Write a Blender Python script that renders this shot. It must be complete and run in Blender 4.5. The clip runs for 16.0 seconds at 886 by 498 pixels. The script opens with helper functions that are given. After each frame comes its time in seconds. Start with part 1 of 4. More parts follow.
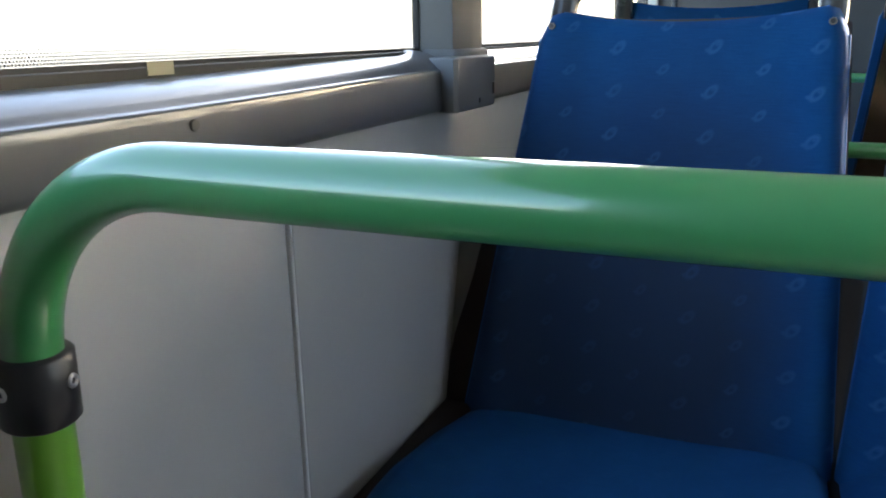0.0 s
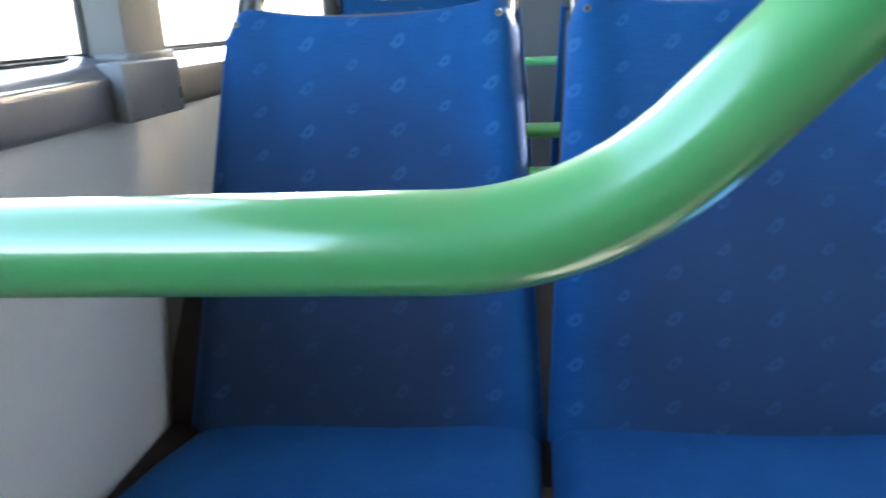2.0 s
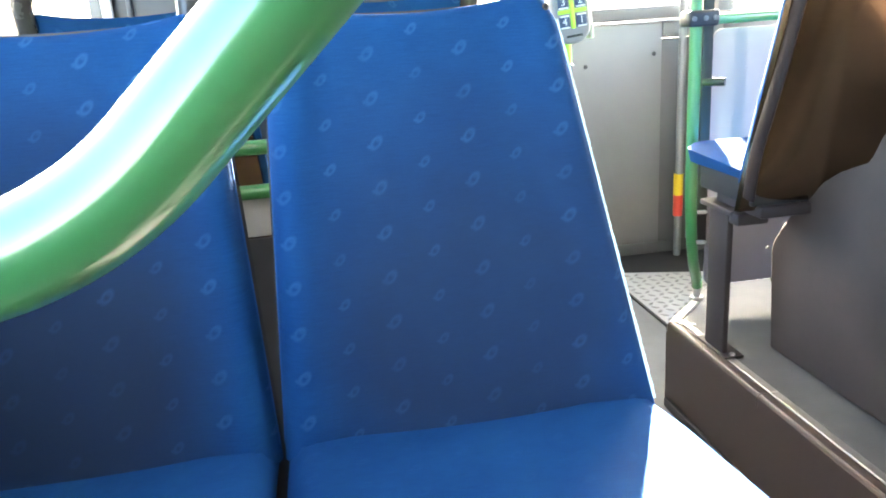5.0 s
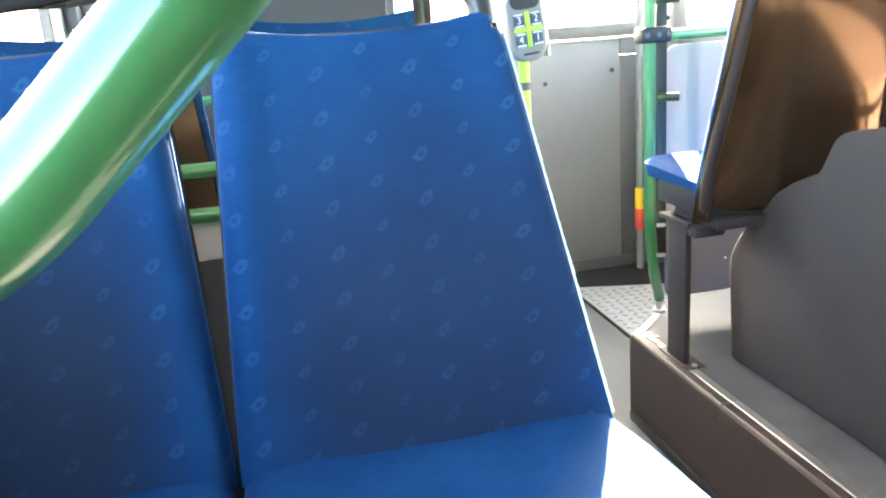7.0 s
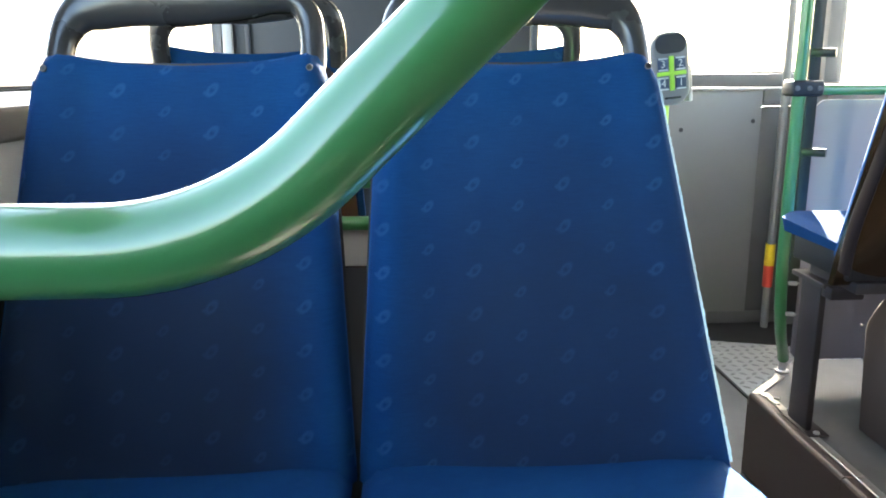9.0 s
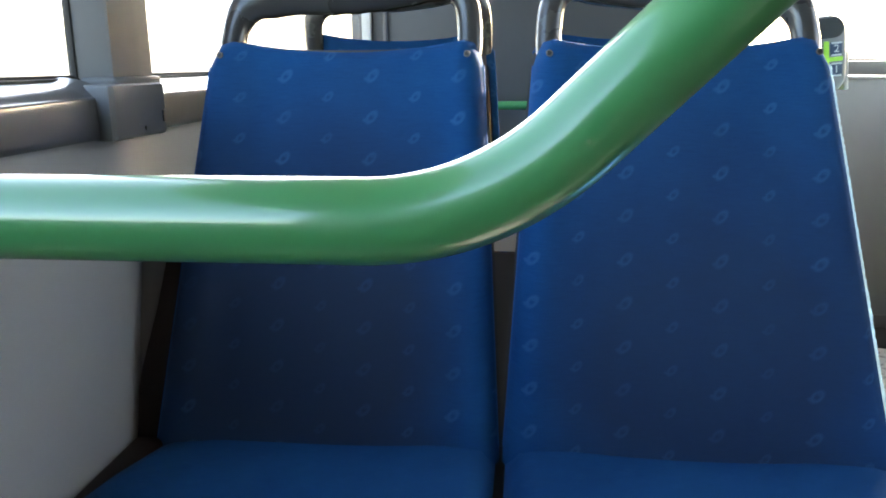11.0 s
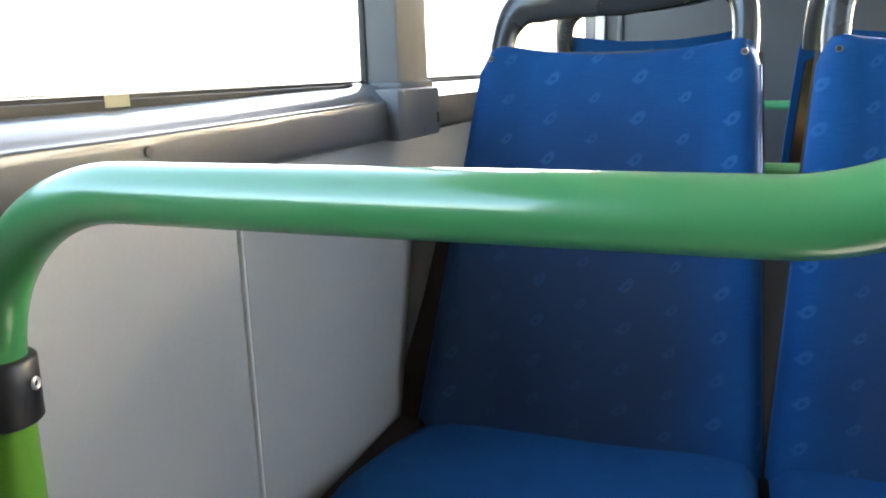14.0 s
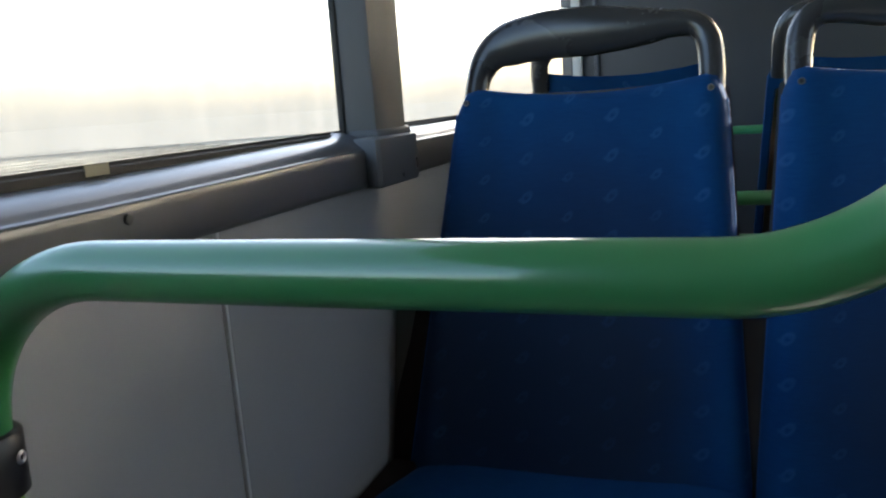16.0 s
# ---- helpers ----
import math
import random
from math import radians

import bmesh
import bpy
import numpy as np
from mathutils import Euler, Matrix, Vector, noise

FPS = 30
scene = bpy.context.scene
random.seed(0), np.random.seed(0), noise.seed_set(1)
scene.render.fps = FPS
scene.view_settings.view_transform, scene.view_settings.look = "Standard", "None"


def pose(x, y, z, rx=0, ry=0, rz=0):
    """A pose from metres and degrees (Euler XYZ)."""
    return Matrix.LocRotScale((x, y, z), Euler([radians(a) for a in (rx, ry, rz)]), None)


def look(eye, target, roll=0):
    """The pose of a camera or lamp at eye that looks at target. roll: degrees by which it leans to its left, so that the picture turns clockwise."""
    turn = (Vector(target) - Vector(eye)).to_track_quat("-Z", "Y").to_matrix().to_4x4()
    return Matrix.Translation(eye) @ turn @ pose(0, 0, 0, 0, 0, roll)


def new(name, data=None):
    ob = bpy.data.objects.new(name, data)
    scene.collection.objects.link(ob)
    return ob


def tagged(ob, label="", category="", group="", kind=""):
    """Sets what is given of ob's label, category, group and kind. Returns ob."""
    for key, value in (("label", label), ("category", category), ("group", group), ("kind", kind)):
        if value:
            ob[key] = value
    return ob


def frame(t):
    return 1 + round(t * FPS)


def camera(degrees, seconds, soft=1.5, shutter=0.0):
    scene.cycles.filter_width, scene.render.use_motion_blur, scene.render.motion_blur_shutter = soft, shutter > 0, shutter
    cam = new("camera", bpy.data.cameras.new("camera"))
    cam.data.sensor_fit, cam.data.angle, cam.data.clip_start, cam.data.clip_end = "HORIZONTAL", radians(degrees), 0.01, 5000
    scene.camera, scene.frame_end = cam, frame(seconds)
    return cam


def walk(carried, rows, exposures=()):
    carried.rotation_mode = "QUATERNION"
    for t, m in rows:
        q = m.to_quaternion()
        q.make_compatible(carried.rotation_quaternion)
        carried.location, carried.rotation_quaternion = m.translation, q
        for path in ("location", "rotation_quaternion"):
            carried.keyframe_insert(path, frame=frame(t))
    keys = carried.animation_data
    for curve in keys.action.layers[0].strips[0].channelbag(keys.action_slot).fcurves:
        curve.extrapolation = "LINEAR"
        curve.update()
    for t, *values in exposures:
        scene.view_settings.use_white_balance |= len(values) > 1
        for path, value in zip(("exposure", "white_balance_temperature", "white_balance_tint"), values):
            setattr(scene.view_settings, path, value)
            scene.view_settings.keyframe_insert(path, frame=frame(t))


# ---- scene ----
cam = camera(60.15, 16.0, 1.9, 0.65)
PATH = [
    (0, (0.4233, 0.9329, 1.0912), (-0.3568, 2.6929, 0.5494), -0.88),
    (0.5, (0.4344, 0.9399, 1.0903), (-0.3201, 2.7121, 0.5519), -0.67),
    (1, (0.4463, 0.95, 1.0886), (-0.2047, 2.7536, 0.5201), -0.82),
    (1.5, (0.4809, 0.973, 1.0877), (0.0488, 2.8352, 0.4999), -1.21),
    (2, (0.515, 0.9796, 1.0967), (0.2686, 2.8776, 0.5165), -2.67),
    (2.5, (0.5413, 0.9781, 1.0942), (0.4539, 2.8971, 0.5377), -2.19),
    (3, (0.5892, 0.987, 1.0977), (0.7579, 2.8907, 0.508), -3.29),
    (3.5, (0.6006, 0.9827, 1.0887), (0.8245, 2.8813, 0.501), -1.97),
    (3.7, (0.6108, 0.9868, 1.0935), (0.8734, 2.8782, 0.499), -2.07),
    (5.8, (0.6134, 0.9727, 1.0915), (0.9084, 2.8681, 0.5256), -4.23),
    (6, (0.624, 0.9794, 1.0933), (0.9558, 2.8672, 0.5222), -3.45),
    (6.5, (0.6274, 0.9839, 1.0876), (1.0158, 2.8569, 0.5036), -2.94),
    (7, (0.6327, 0.9782, 1.0906), (1.0066, 2.8683, 0.5542), -4.36),
    (7.5, (0.6184, 0.9682, 1.0916), (0.8842, 2.8863, 0.5917), -2.83),
    (8, (0.6163, 0.9531, 1.1028), (0.8047, 2.8888, 0.6364), -2.47),
    (8.5, (0.5974, 0.9383, 1.0938), (0.7013, 2.8889, 0.6645), -0.91),
    (9, (0.5946, 0.9407, 1.0882), (0.6883, 2.8886, 0.6445), -0.24),
    (9.5, (0.5797, 0.9383, 1.0892), (0.5243, 2.8849, 0.6332), -1.96),
    (9.7, (0.569, 0.9295, 1.091), (0.4408, 2.8741, 0.6415), -1.06),
    (11.8, (0.5398, 0.9286, 1.0818), (0.2637, 2.8434, 0.5745), 0.36),
    (12, (0.5367, 0.9438, 1.0808), (0.1519, 2.8383, 0.5682), -0.58),
    (12.5, (0.5222, 0.9174, 1.0756), (0.1294, 2.8032, 0.5375), 0.08),
    (13, (0.4844, 0.9048, 1.0645), (-0.1239, 2.711, 0.4582), 1.31),
    (13.5, (0.4639, 0.8944, 1.0819), (-0.2566, 2.6908, 0.578), -0.36),
    (14, (0.4695, 0.8893, 1.0881), (-0.2394, 2.7021, 0.6283), -1.56),
    (14.5, (0.4634, 0.8897, 1.0864), (-0.2676, 2.6876, 0.6037), -1.41),
    (15, (0.4661, 0.8914, 1.0943), (-0.2699, 2.6969, 0.6488), -2.62),
    (15.5, (0.4743, 0.8907, 1.0988), (-0.2558, 2.7035, 0.6737), -3.36),
    (16, (0.4873, 0.8844, 1.1082), (-0.2064, 2.7205, 0.7241), -4.02),
]
EXPOSURES = [(0, 3.58, 6600, 10), (0.5, 3.77, 6550, 10), (1.5, 4.25, 6550, 10), (2.0, 4.75, 6650, 10), (2.5, 4.95, 6500, 10), (3.5, 5.25, 7050, 10), (7.0, 5.22, 7200, 10), (8.0, 4.78, 7200, 10), (9.0, 4.15, 6900, 10), (9.7, 3.8, 6750, 10), (12.0, 4.35, 7150, 10), (12.5, 4.5, 7050, 10), (13.0, 4.7, 7000, 10), (13.5, 4.95, 6950, 10), (14.0, 4.35, 6950, 10), (14.5, 3.68, 6900, 10), (15.0, 3.45, 6700, 10), (15.5, 3.05, 6600, 10), (16, 2.6, 6550, 10)]
walk(cam, [(t, look(eye, target, roll)) for t, eye, target, roll in PATH], EXPOSURES)

# ---------------------------------------------------------------- light
world = bpy.data.worlds.new("sky")
scene.world = world
world.use_nodes = True
wn, wl = world.node_tree.nodes, world.node_tree.links
sky = wn.new("ShaderNodeTexSky")
sky.sky_type = "NISHITA"
sky.sun_disc = False
SUN_EL, SUN_AZ = radians(21.5), radians(20)      # azimuth to the right of +y
sky.sun_elevation, sky.sun_rotation = SUN_EL, SUN_AZ
sky.air_density, sky.dust_density, sky.ozone_density = 0.9, 3.0, 0.9
wl.new(sky.outputs[0], wn["Background"].inputs[0])
wn["Background"].inputs[1].default_value = 0.15
sun_data = bpy.data.lights.new("sun", "SUN")
sun_data.energy, sun_data.angle, sun_data.color = 5.0, radians(0.6), (1.0, 0.95, 0.88)
sun = new("sun", sun_data)
sun_dir = Vector((math.sin(SUN_AZ) * math.cos(SUN_EL), math.cos(SUN_AZ) * math.cos(SUN_EL), math.sin(SUN_EL)))
sun.matrix_world = look(sun_dir * 30, (0, 0, 0))


# ---------------------------------------------------------------- node helpers
def node_mat(name):
    m = bpy.data.materials.new(name)
    m.use_nodes = True
    nt = m.node_tree
    return m, nt, nt.nodes["Principled BSDF"]


def val(nt, op, a, b=None, clamp=False):
    n = nt.nodes.new("ShaderNodeMath")
    n.operation, n.use_clamp = op, clamp
    for i, v in enumerate((a, b)):
        if v is None:
            continue
        if isinstance(v, (int, float)):
            n.inputs[i].default_value = v
        else:
            nt.links.new(v, n.inputs[i])
    return n.outputs[0]


def coords(nt, kind="Object"):
    return nt.nodes.new("ShaderNodeTexCoord").outputs[kind]


def noise_tex(nt, scale, detail=4, vec=None, rough=0.6):
    n = nt.nodes.new("ShaderNodeTexNoise")
    n.inputs["Scale"].default_value, n.inputs["Detail"].default_value = scale, detail
    n.inputs["Roughness"].default_value = rough
    nt.links.new(vec if vec is not None else coords(nt), n.inputs["Vector"])
    return n.outputs["Fac"]


def ramp(nt, fac, lo, hi, a=0.0, b=1.0):
    n = nt.nodes.new("ShaderNodeMapRange")
    for i, v in ((1, lo), (2, hi), (3, a), (4, b)):
        n.inputs[i].default_value = v
    nt.links.new(fac, n.inputs[0])
    return n.outputs[0]


def blend(nt, fac, c1, c2):
    n = nt.nodes.new("ShaderNodeMix")
    n.data_type = "RGBA"
    for sock, v in ((n.inputs[0], fac), (n.inputs[6], c1), (n.inputs[7], c2)):
        if isinstance(v, (int, float)):
            sock.default_value = v
        elif isinstance(v, tuple):
            sock.default_value = (*v, 1)
        else:
            nt.links.new(v, sock)
    return n.outputs[2]


def bump(nt, bsdf, height, strength, dist=0.002):
    n = nt.nodes.new("ShaderNodeBump")
    n.inputs["Strength"].default_value, n.inputs["Distance"].default_value = strength, dist
    nt.links.new(height, n.inputs["Height"])
    nt.links.new(n.outputs[0], bsdf.inputs["Normal"])


def surface(name, c1, c2, rough=0.5, rough2=None, metal=0.0, big=6.0, fine=180.0, relief=0.15, depth=0.0008, coat=0.0, spec=0.5, patchy=5, coat_rough=0.13):
    """Two tones mixed by a broad and a fine noise, with fine relief."""
    m, nt, b = node_mat(name)
    g = noise_tex(nt, fine, 3)
    w = noise_tex(nt, big, patchy)
    f = val(nt, "ADD", val(nt, "MULTIPLY", ramp(nt, w, 0.3, 0.7), 0.7), val(nt, "MULTIPLY", g, 0.3))
    nt.links.new(blend(nt, f, c1, c2), b.inputs["Base Color"])
    nt.links.new(ramp(nt, w, 0.3, 0.75, rough, rough2 if rough2 is not None else rough + 0.12), b.inputs["Roughness"])
    b.inputs["Metallic"].default_value = metal
    b.inputs["Coat Weight"].default_value = coat
    b.inputs["Coat Roughness"].default_value = coat_rough
    b.inputs["Coat IOR"].default_value = 1.55
    b.inputs["Specular IOR Level"].default_value = spec
    if relief:
        bump(nt, b, g, relief, depth)
    return m


def fabric(name, dark, light, mark):
    """Blue velour with a staggered print of slanted rings with a lobe, laid by the UV map in metres."""
    m, nt, b = node_mat(name)
    sep = nt.nodes.new("ShaderNodeSeparateXYZ")
    nt.links.new(coords(nt, "UV"), sep.inputs[0])
    u, v = sep.outputs[0], sep.outputs[1]

    def loop(x, y, cx, cy, half, thin):
        """A slanted ring round (cx, cy)."""
        x, y = val(nt, "SUBTRACT", x, cx), val(nt, "SUBTRACT", y, cy)
        p = val(nt, "ADD", val(nt, "MULTIPLY", x, 0.66), val(nt, "MULTIPLY", y, 0.75))
        q = val(nt, "SUBTRACT", val(nt, "MULTIPLY", y, 0.66), val(nt, "MULTIPLY", x, 0.75))
        r = val(nt, "SQRT", val(nt, "ADD", val(nt, "POWER", val(nt, "DIVIDE", p, half), 2.0), val(nt, "POWER", val(nt, "DIVIDE", q, half * thin), 2.0)))
        return ramp(nt, val(nt, "ABSOLUTE", val(nt, "SUBTRACT", r, 0.62)), 0.04, 0.42, 1.0, 0.0)

    def blob(x, y, cx, cy, a, b):
        """A soft spot round (cx, cy)."""
        x, y = val(nt, "DIVIDE", val(nt, "SUBTRACT", x, cx), a), val(nt, "DIVIDE", val(nt, "SUBTRACT", y, cy), b)
        return ramp(nt, val(nt, "SQRT", val(nt, "ADD", val(nt, "POWER", x, 2.0), val(nt, "POWER", y, 2.0))), 0.5, 1.25, 1.0, 0.0)

    def print_of(du, dv, size):
        fx = val(nt, "SUBTRACT", val(nt, "FRACT", val(nt, "ADD", val(nt, "DIVIDE", u, 0.1235), du + 10.5)), 0.5)
        fy = val(nt, "SUBTRACT", val(nt, "FRACT", val(nt, "ADD", val(nt, "DIVIDE", v, 0.0575), dv + 10.5)), 0.5)
        x, y = val(nt, "MULTIPLY", fx, 0.1235 / size), val(nt, "MULTIPLY", fy, 0.0575 / size)
        ring = loop(x, y, 0.0014, 0.0008, 0.0130, 0.56)
        tail = blob(x, y, -0.0068, -0.0034, 0.0046, 0.0032)
        heel = blob(x, y, 0.0046, 0.0046, 0.0048, 0.0034)
        return val(nt, "MAXIMUM", ring, val(nt, "MAXIMUM", val(nt, "MULTIPLY", tail, 0.85), val(nt, "MULTIPLY", heel, 0.7)))

    marks = val(nt, "MAXIMUM", print_of(0.0, 0.0, 1.0), val(nt, "MULTIPLY", print_of(0.5, 0.5, 0.80), 0.85))
    worn = noise_tex(nt, 14, 4)
    marks = val(nt, "MULTIPLY", marks, ramp(nt, worn, 0.25, 0.65, 0.25, 1.0))
    pile = noise_tex(nt, 900, 2)
    rib = nt.nodes.new("ShaderNodeVectorMath")
    rib.operation = "MULTIPLY"
    rib.inputs[1].default_value = (35, 620, 1)
    nt.links.new(coords(nt, "UV"), rib.inputs[0])
    weft = noise_tex(nt, 1.0, 3, rib.outputs[0])
    pile = val(nt, "ADD", val(nt, "MULTIPLY", pile, 0.45), val(nt, "MULTIPLY", weft, 0.55))
    broad = noise_tex(nt, 5, 5)
    body = blend(nt, ramp(nt, val(nt, "ADD", val(nt, "MULTIPLY", broad, 0.5), val(nt, "MULTIPLY", pile, 0.5)), 0.34, 0.66), dark, light)
    # greasy worn patch where backs have rubbed the pile, deepened with painted shade
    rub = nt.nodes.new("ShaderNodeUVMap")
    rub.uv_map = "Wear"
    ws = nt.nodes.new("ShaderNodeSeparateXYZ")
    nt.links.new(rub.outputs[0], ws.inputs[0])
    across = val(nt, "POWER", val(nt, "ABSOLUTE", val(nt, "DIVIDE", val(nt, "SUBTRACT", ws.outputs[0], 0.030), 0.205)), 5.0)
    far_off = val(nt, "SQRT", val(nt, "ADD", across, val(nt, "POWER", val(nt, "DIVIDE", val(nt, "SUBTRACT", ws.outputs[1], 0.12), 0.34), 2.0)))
    soil_shade = ramp(nt, val(nt, "ADD", far_off, val(nt, "MULTIPLY", val(nt, "SUBTRACT", noise_tex(nt, 7, 3), 0.5), 0.35)), 0.25, 1.10, 0.92, 0.0)
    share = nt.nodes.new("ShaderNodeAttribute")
    share.attribute_name = "soil_shade"
    soil_shade = val(nt, "MULTIPLY", soil_shade, share.outputs["Fac"])
    body = blend(nt, soil_shade, body, (0.026, 0.037, 0.058))
    marks = val(nt, "MULTIPLY", marks, val(nt, "MULTIPLY", val(nt, "SUBTRACT", 1.0, val(nt, "MULTIPLY", soil_shade, 0.7)), ramp(nt, ws.outputs[0], 5.0, 6.0, 1.0, 0.15)))
    nt.links.new(blend(nt, val(nt, "MULTIPLY", marks, 0.31), body, mark), b.inputs["Base Color"])
    b.inputs["Roughness"].default_value = 0.85
    b.inputs["Specular IOR Level"].default_value = 0.06
    b.inputs["Sheen Weight"].default_value = 0.04
    b.inputs["Sheen Roughness"].default_value = 0.4
    b.inputs["Sheen Tint"].default_value = (0.25, 0.5, 1.0, 1)
    weave = noise_tex(nt, 1500, 2)
    bump(nt, b, val(nt, "ADD", val(nt, "MULTIPLY", weave, 0.5), val(nt, "MULTIPLY", marks, -0.25)), 0.25, 0.0008)
    return m


def pane_mat(name, tint=(1, 1, 1), dust=0.05, gloss=0.06, through_dust=False, film=(0.6, 0.58, 0.52), streaks=0.0, passing=0.5):
    """Thin glazing: clear, with a weak mirror and a film of dust, which may let light through."""
    m = bpy.data.materials.new(name)
    m.use_nodes = True
    nt = m.node_tree
    nt.nodes.clear()
    out = nt.nodes.new("ShaderNodeOutputMaterial")
    tr, gl, df = (nt.nodes.new("ShaderNodeBsdf" + k) for k in ("Transparent", "Glossy", "Diffuse"))
    tr.inputs[0].default_value = (*tint, 1)
    gl.inputs["Roughness"].default_value = 0.03
    df.inputs[0].default_value = (*film, 1)
    a, c = nt.nodes.new("ShaderNodeMixShader"), nt.nodes.new("ShaderNodeMixShader")
    a.inputs[0].default_value = gloss
    nt.links.new(tr.outputs[0], a.inputs[1])
    nt.links.new(gl.outputs[0], a.inputs[2])
    w = noise_tex(nt, 9, 6)
    if streaks:
        run = nt.nodes.new("ShaderNodeMapping")
        run.inputs["Scale"].default_value = (1.0, 9.0, 0.9)
        nt.links.new(coords(nt), run.inputs[0])
        w = val(nt, "ADD", val(nt, "MULTIPLY", w, 1 - streaks), val(nt, "MULTIPLY", noise_tex(nt, 3.0, 5, run.outputs[0]), streaks))
    spread = 0.9 if streaks else 0.1 if through_dust else 0.6
    nt.links.new(ramp(nt, w, 0.35, 0.7, dust * (1 - spread), dust * (1 + spread)), c.inputs[0])
    nt.links.new(a.outputs[0], c.inputs[1])
    if through_dust:
        tl, d = nt.nodes.new("ShaderNodeBsdfTranslucent"), nt.nodes.new("ShaderNodeMixShader")
        tl.inputs[0].default_value = (*film, 1)
        d.inputs[0].default_value = passing
        nt.links.new(df.outputs[0], d.inputs[1])
        nt.links.new(tl.outputs[0], d.inputs[2])
        nt.links.new(d.outputs[0], c.inputs[2])
    else:
        nt.links.new(df.outputs[0], c.inputs[2])
    nt.links.new(c.outputs[0], out.inputs[0])
    return m


BLUE = fabric("blue_velour", (0.0048, 0.040, 0.134), (0.0092, 0.074, 0.208), (0.07, 0.19, 0.38))
GREEN = surface("green_enamel", (0.046, 0.220, 0.070), (0.052, 0.238, 0.079), 0.30, 0.36, big=5, fine=60, relief=0.015, coat=1.0, spec=0.5, patchy=1, coat_rough=0.085)
LIME_DARK = surface("yellow_green_enamel", (0.105, 0.270, 0.022), (0.125, 0.310, 0.030), 0.34, 0.38, big=5, fine=60, relief=0.0, coat=0.6, patchy=1)
LIME = surface("lime_enamel", (0.30, 0.60, 0.05), (0.36, 0.68, 0.08), 0.3, relief=0.03)
GREY_WALL = surface("grey_laminate", (0.310, 0.307, 0.304), (0.362, 0.358, 0.354), 0.5, 0.62, big=3, fine=420, relief=0.2, depth=0.0004)
JOINT_LIT = surface("lit_joint_strip", (0.55, 0.55, 0.55), (0.61, 0.61, 0.61), 0.28, 0.36, relief=0.0)
SILL = surface("charcoal_moulding", (0.056, 0.059, 0.065), (0.070, 0.073, 0.080), 0.34, 0.42, spec=0.35, fine=500, relief=0.12, depth=0.0003, coat=0.5, coat_rough=0.13)
PILLAR = surface("grey_moulding", (0.105, 0.103, 0.102), (0.13, 0.128, 0.125), 0.6, 0.7, fine=500, relief=0.25, depth=0.0004)
BLACK = surface("black_plastic", (0.012, 0.012, 0.014), (0.022, 0.022, 0.024), 0.38, 0.5, fine=300, relief=0.15)
RUBBER = surface("black_rubber", (0.010, 0.010, 0.011), (0.02, 0.02, 0.02), 0.65, 0.8, relief=0.2)
GRIP = surface("dark_grey_grip", (0.036, 0.036, 0.036), (0.047, 0.046, 0.046), 0.24, 0.30, fine=350, relief=0.03, depth=0.0002, coat=0.35)
RIM = surface("dark_brown_plastic", (0.014, 0.007, 0.006), (0.020, 0.010, 0.0085), 0.55, 0.65, spec=0.2, relief=0.05)
SHELL = surface("seat_shell", (0.018, 0.019, 0.022), (0.03, 0.03, 0.034), 0.45, 0.55, fine=260, relief=0.2)
BRONZE = surface("brown_gloss_shell", (0.255, 0.160, 0.092), (0.29, 0.182, 0.105), 0.15, 0.21, metal=0.95, big=2, fine=80, relief=0.0, coat=0.3, patchy=1)
STEEL = surface("steel", (0.55, 0.55, 0.55), (0.7, 0.7, 0.7), 0.25, 0.4, metal=1.0, fine=300, relief=0.05)
ALU = surface("dull_aluminium", (0.42, 0.41, 0.39), (0.55, 0.53, 0.5), 0.38, 0.5, metal=0.85, fine=200, relief=0.1)
BROWN = surface("brown_laminate", (0.064, 0.042, 0.036), (0.104, 0.071, 0.060), 0.42, 0.6, big=9, fine=260, relief=0.25, depth=0.0005)
CARPET = surface("brown_grey_lining", (0.050, 0.038, 0.034), (0.088, 0.068, 0.061), 0.72, 0.9, big=8, fine=320, relief=0.7, depth=0.0012)
WALL_SHADE = surface("grey_brown_shade", (0.125, 0.115, 0.104), (0.155, 0.143, 0.130), 0.6, 0.7, fine=300, relief=0.2, depth=0.0005)
POST = surface("brown_grey_paint", (0.040, 0.031, 0.032), (0.054, 0.043, 0.043), 0.42, 0.55, relief=0.1)
VINYL = surface("grey_vinyl", (0.118, 0.117, 0.112), (0.20, 0.197, 0.19), 0.5, 0.7, big=9, fine=500, relief=0.25, depth=0.0005)
TREAD = surface("tread_plate", (0.42, 0.42, 0.42), (0.54, 0.54, 0.53), 0.42, 0.6, metal=0.2, big=5, fine=300, relief=0.15)
STUD = surface("worn_stud", (0.24, 0.24, 0.24), (0.32, 0.32, 0.31), 0.40, 0.55, metal=0.2, fine=300, relief=0.1)
PANEL = surface("grey_panel", (0.145, 0.142, 0.135), (0.175, 0.172, 0.16), 0.42, 0.55, big=3, fine=260, relief=0.15, depth=0.0005)
LEDGE = surface("grey_ledge", (0.085, 0.083, 0.080), (0.108, 0.106, 0.102), 0.40, 0.5, fine=260, relief=0.1)
DARK_WALL = surface("dark_grey_partition", (0.030, 0.030, 0.032), (0.040, 0.040, 0.042), 0.5, 0.6, fine=260, relief=0.2)
STANCHION = surface("grey_tube_paint", (0.16, 0.16, 0.155), (0.2, 0.2, 0.19), 0.35, relief=0.05)
LIGHT_GREY = surface("light_grey_paint", (0.40, 0.40, 0.39), (0.48, 0.48, 0.46), 0.5, relief=0.1)
CEIL = surface("white_ceiling", (0.40, 0.40, 0.395), (0.45, 0.45, 0.44), 0.55, relief=0.05)
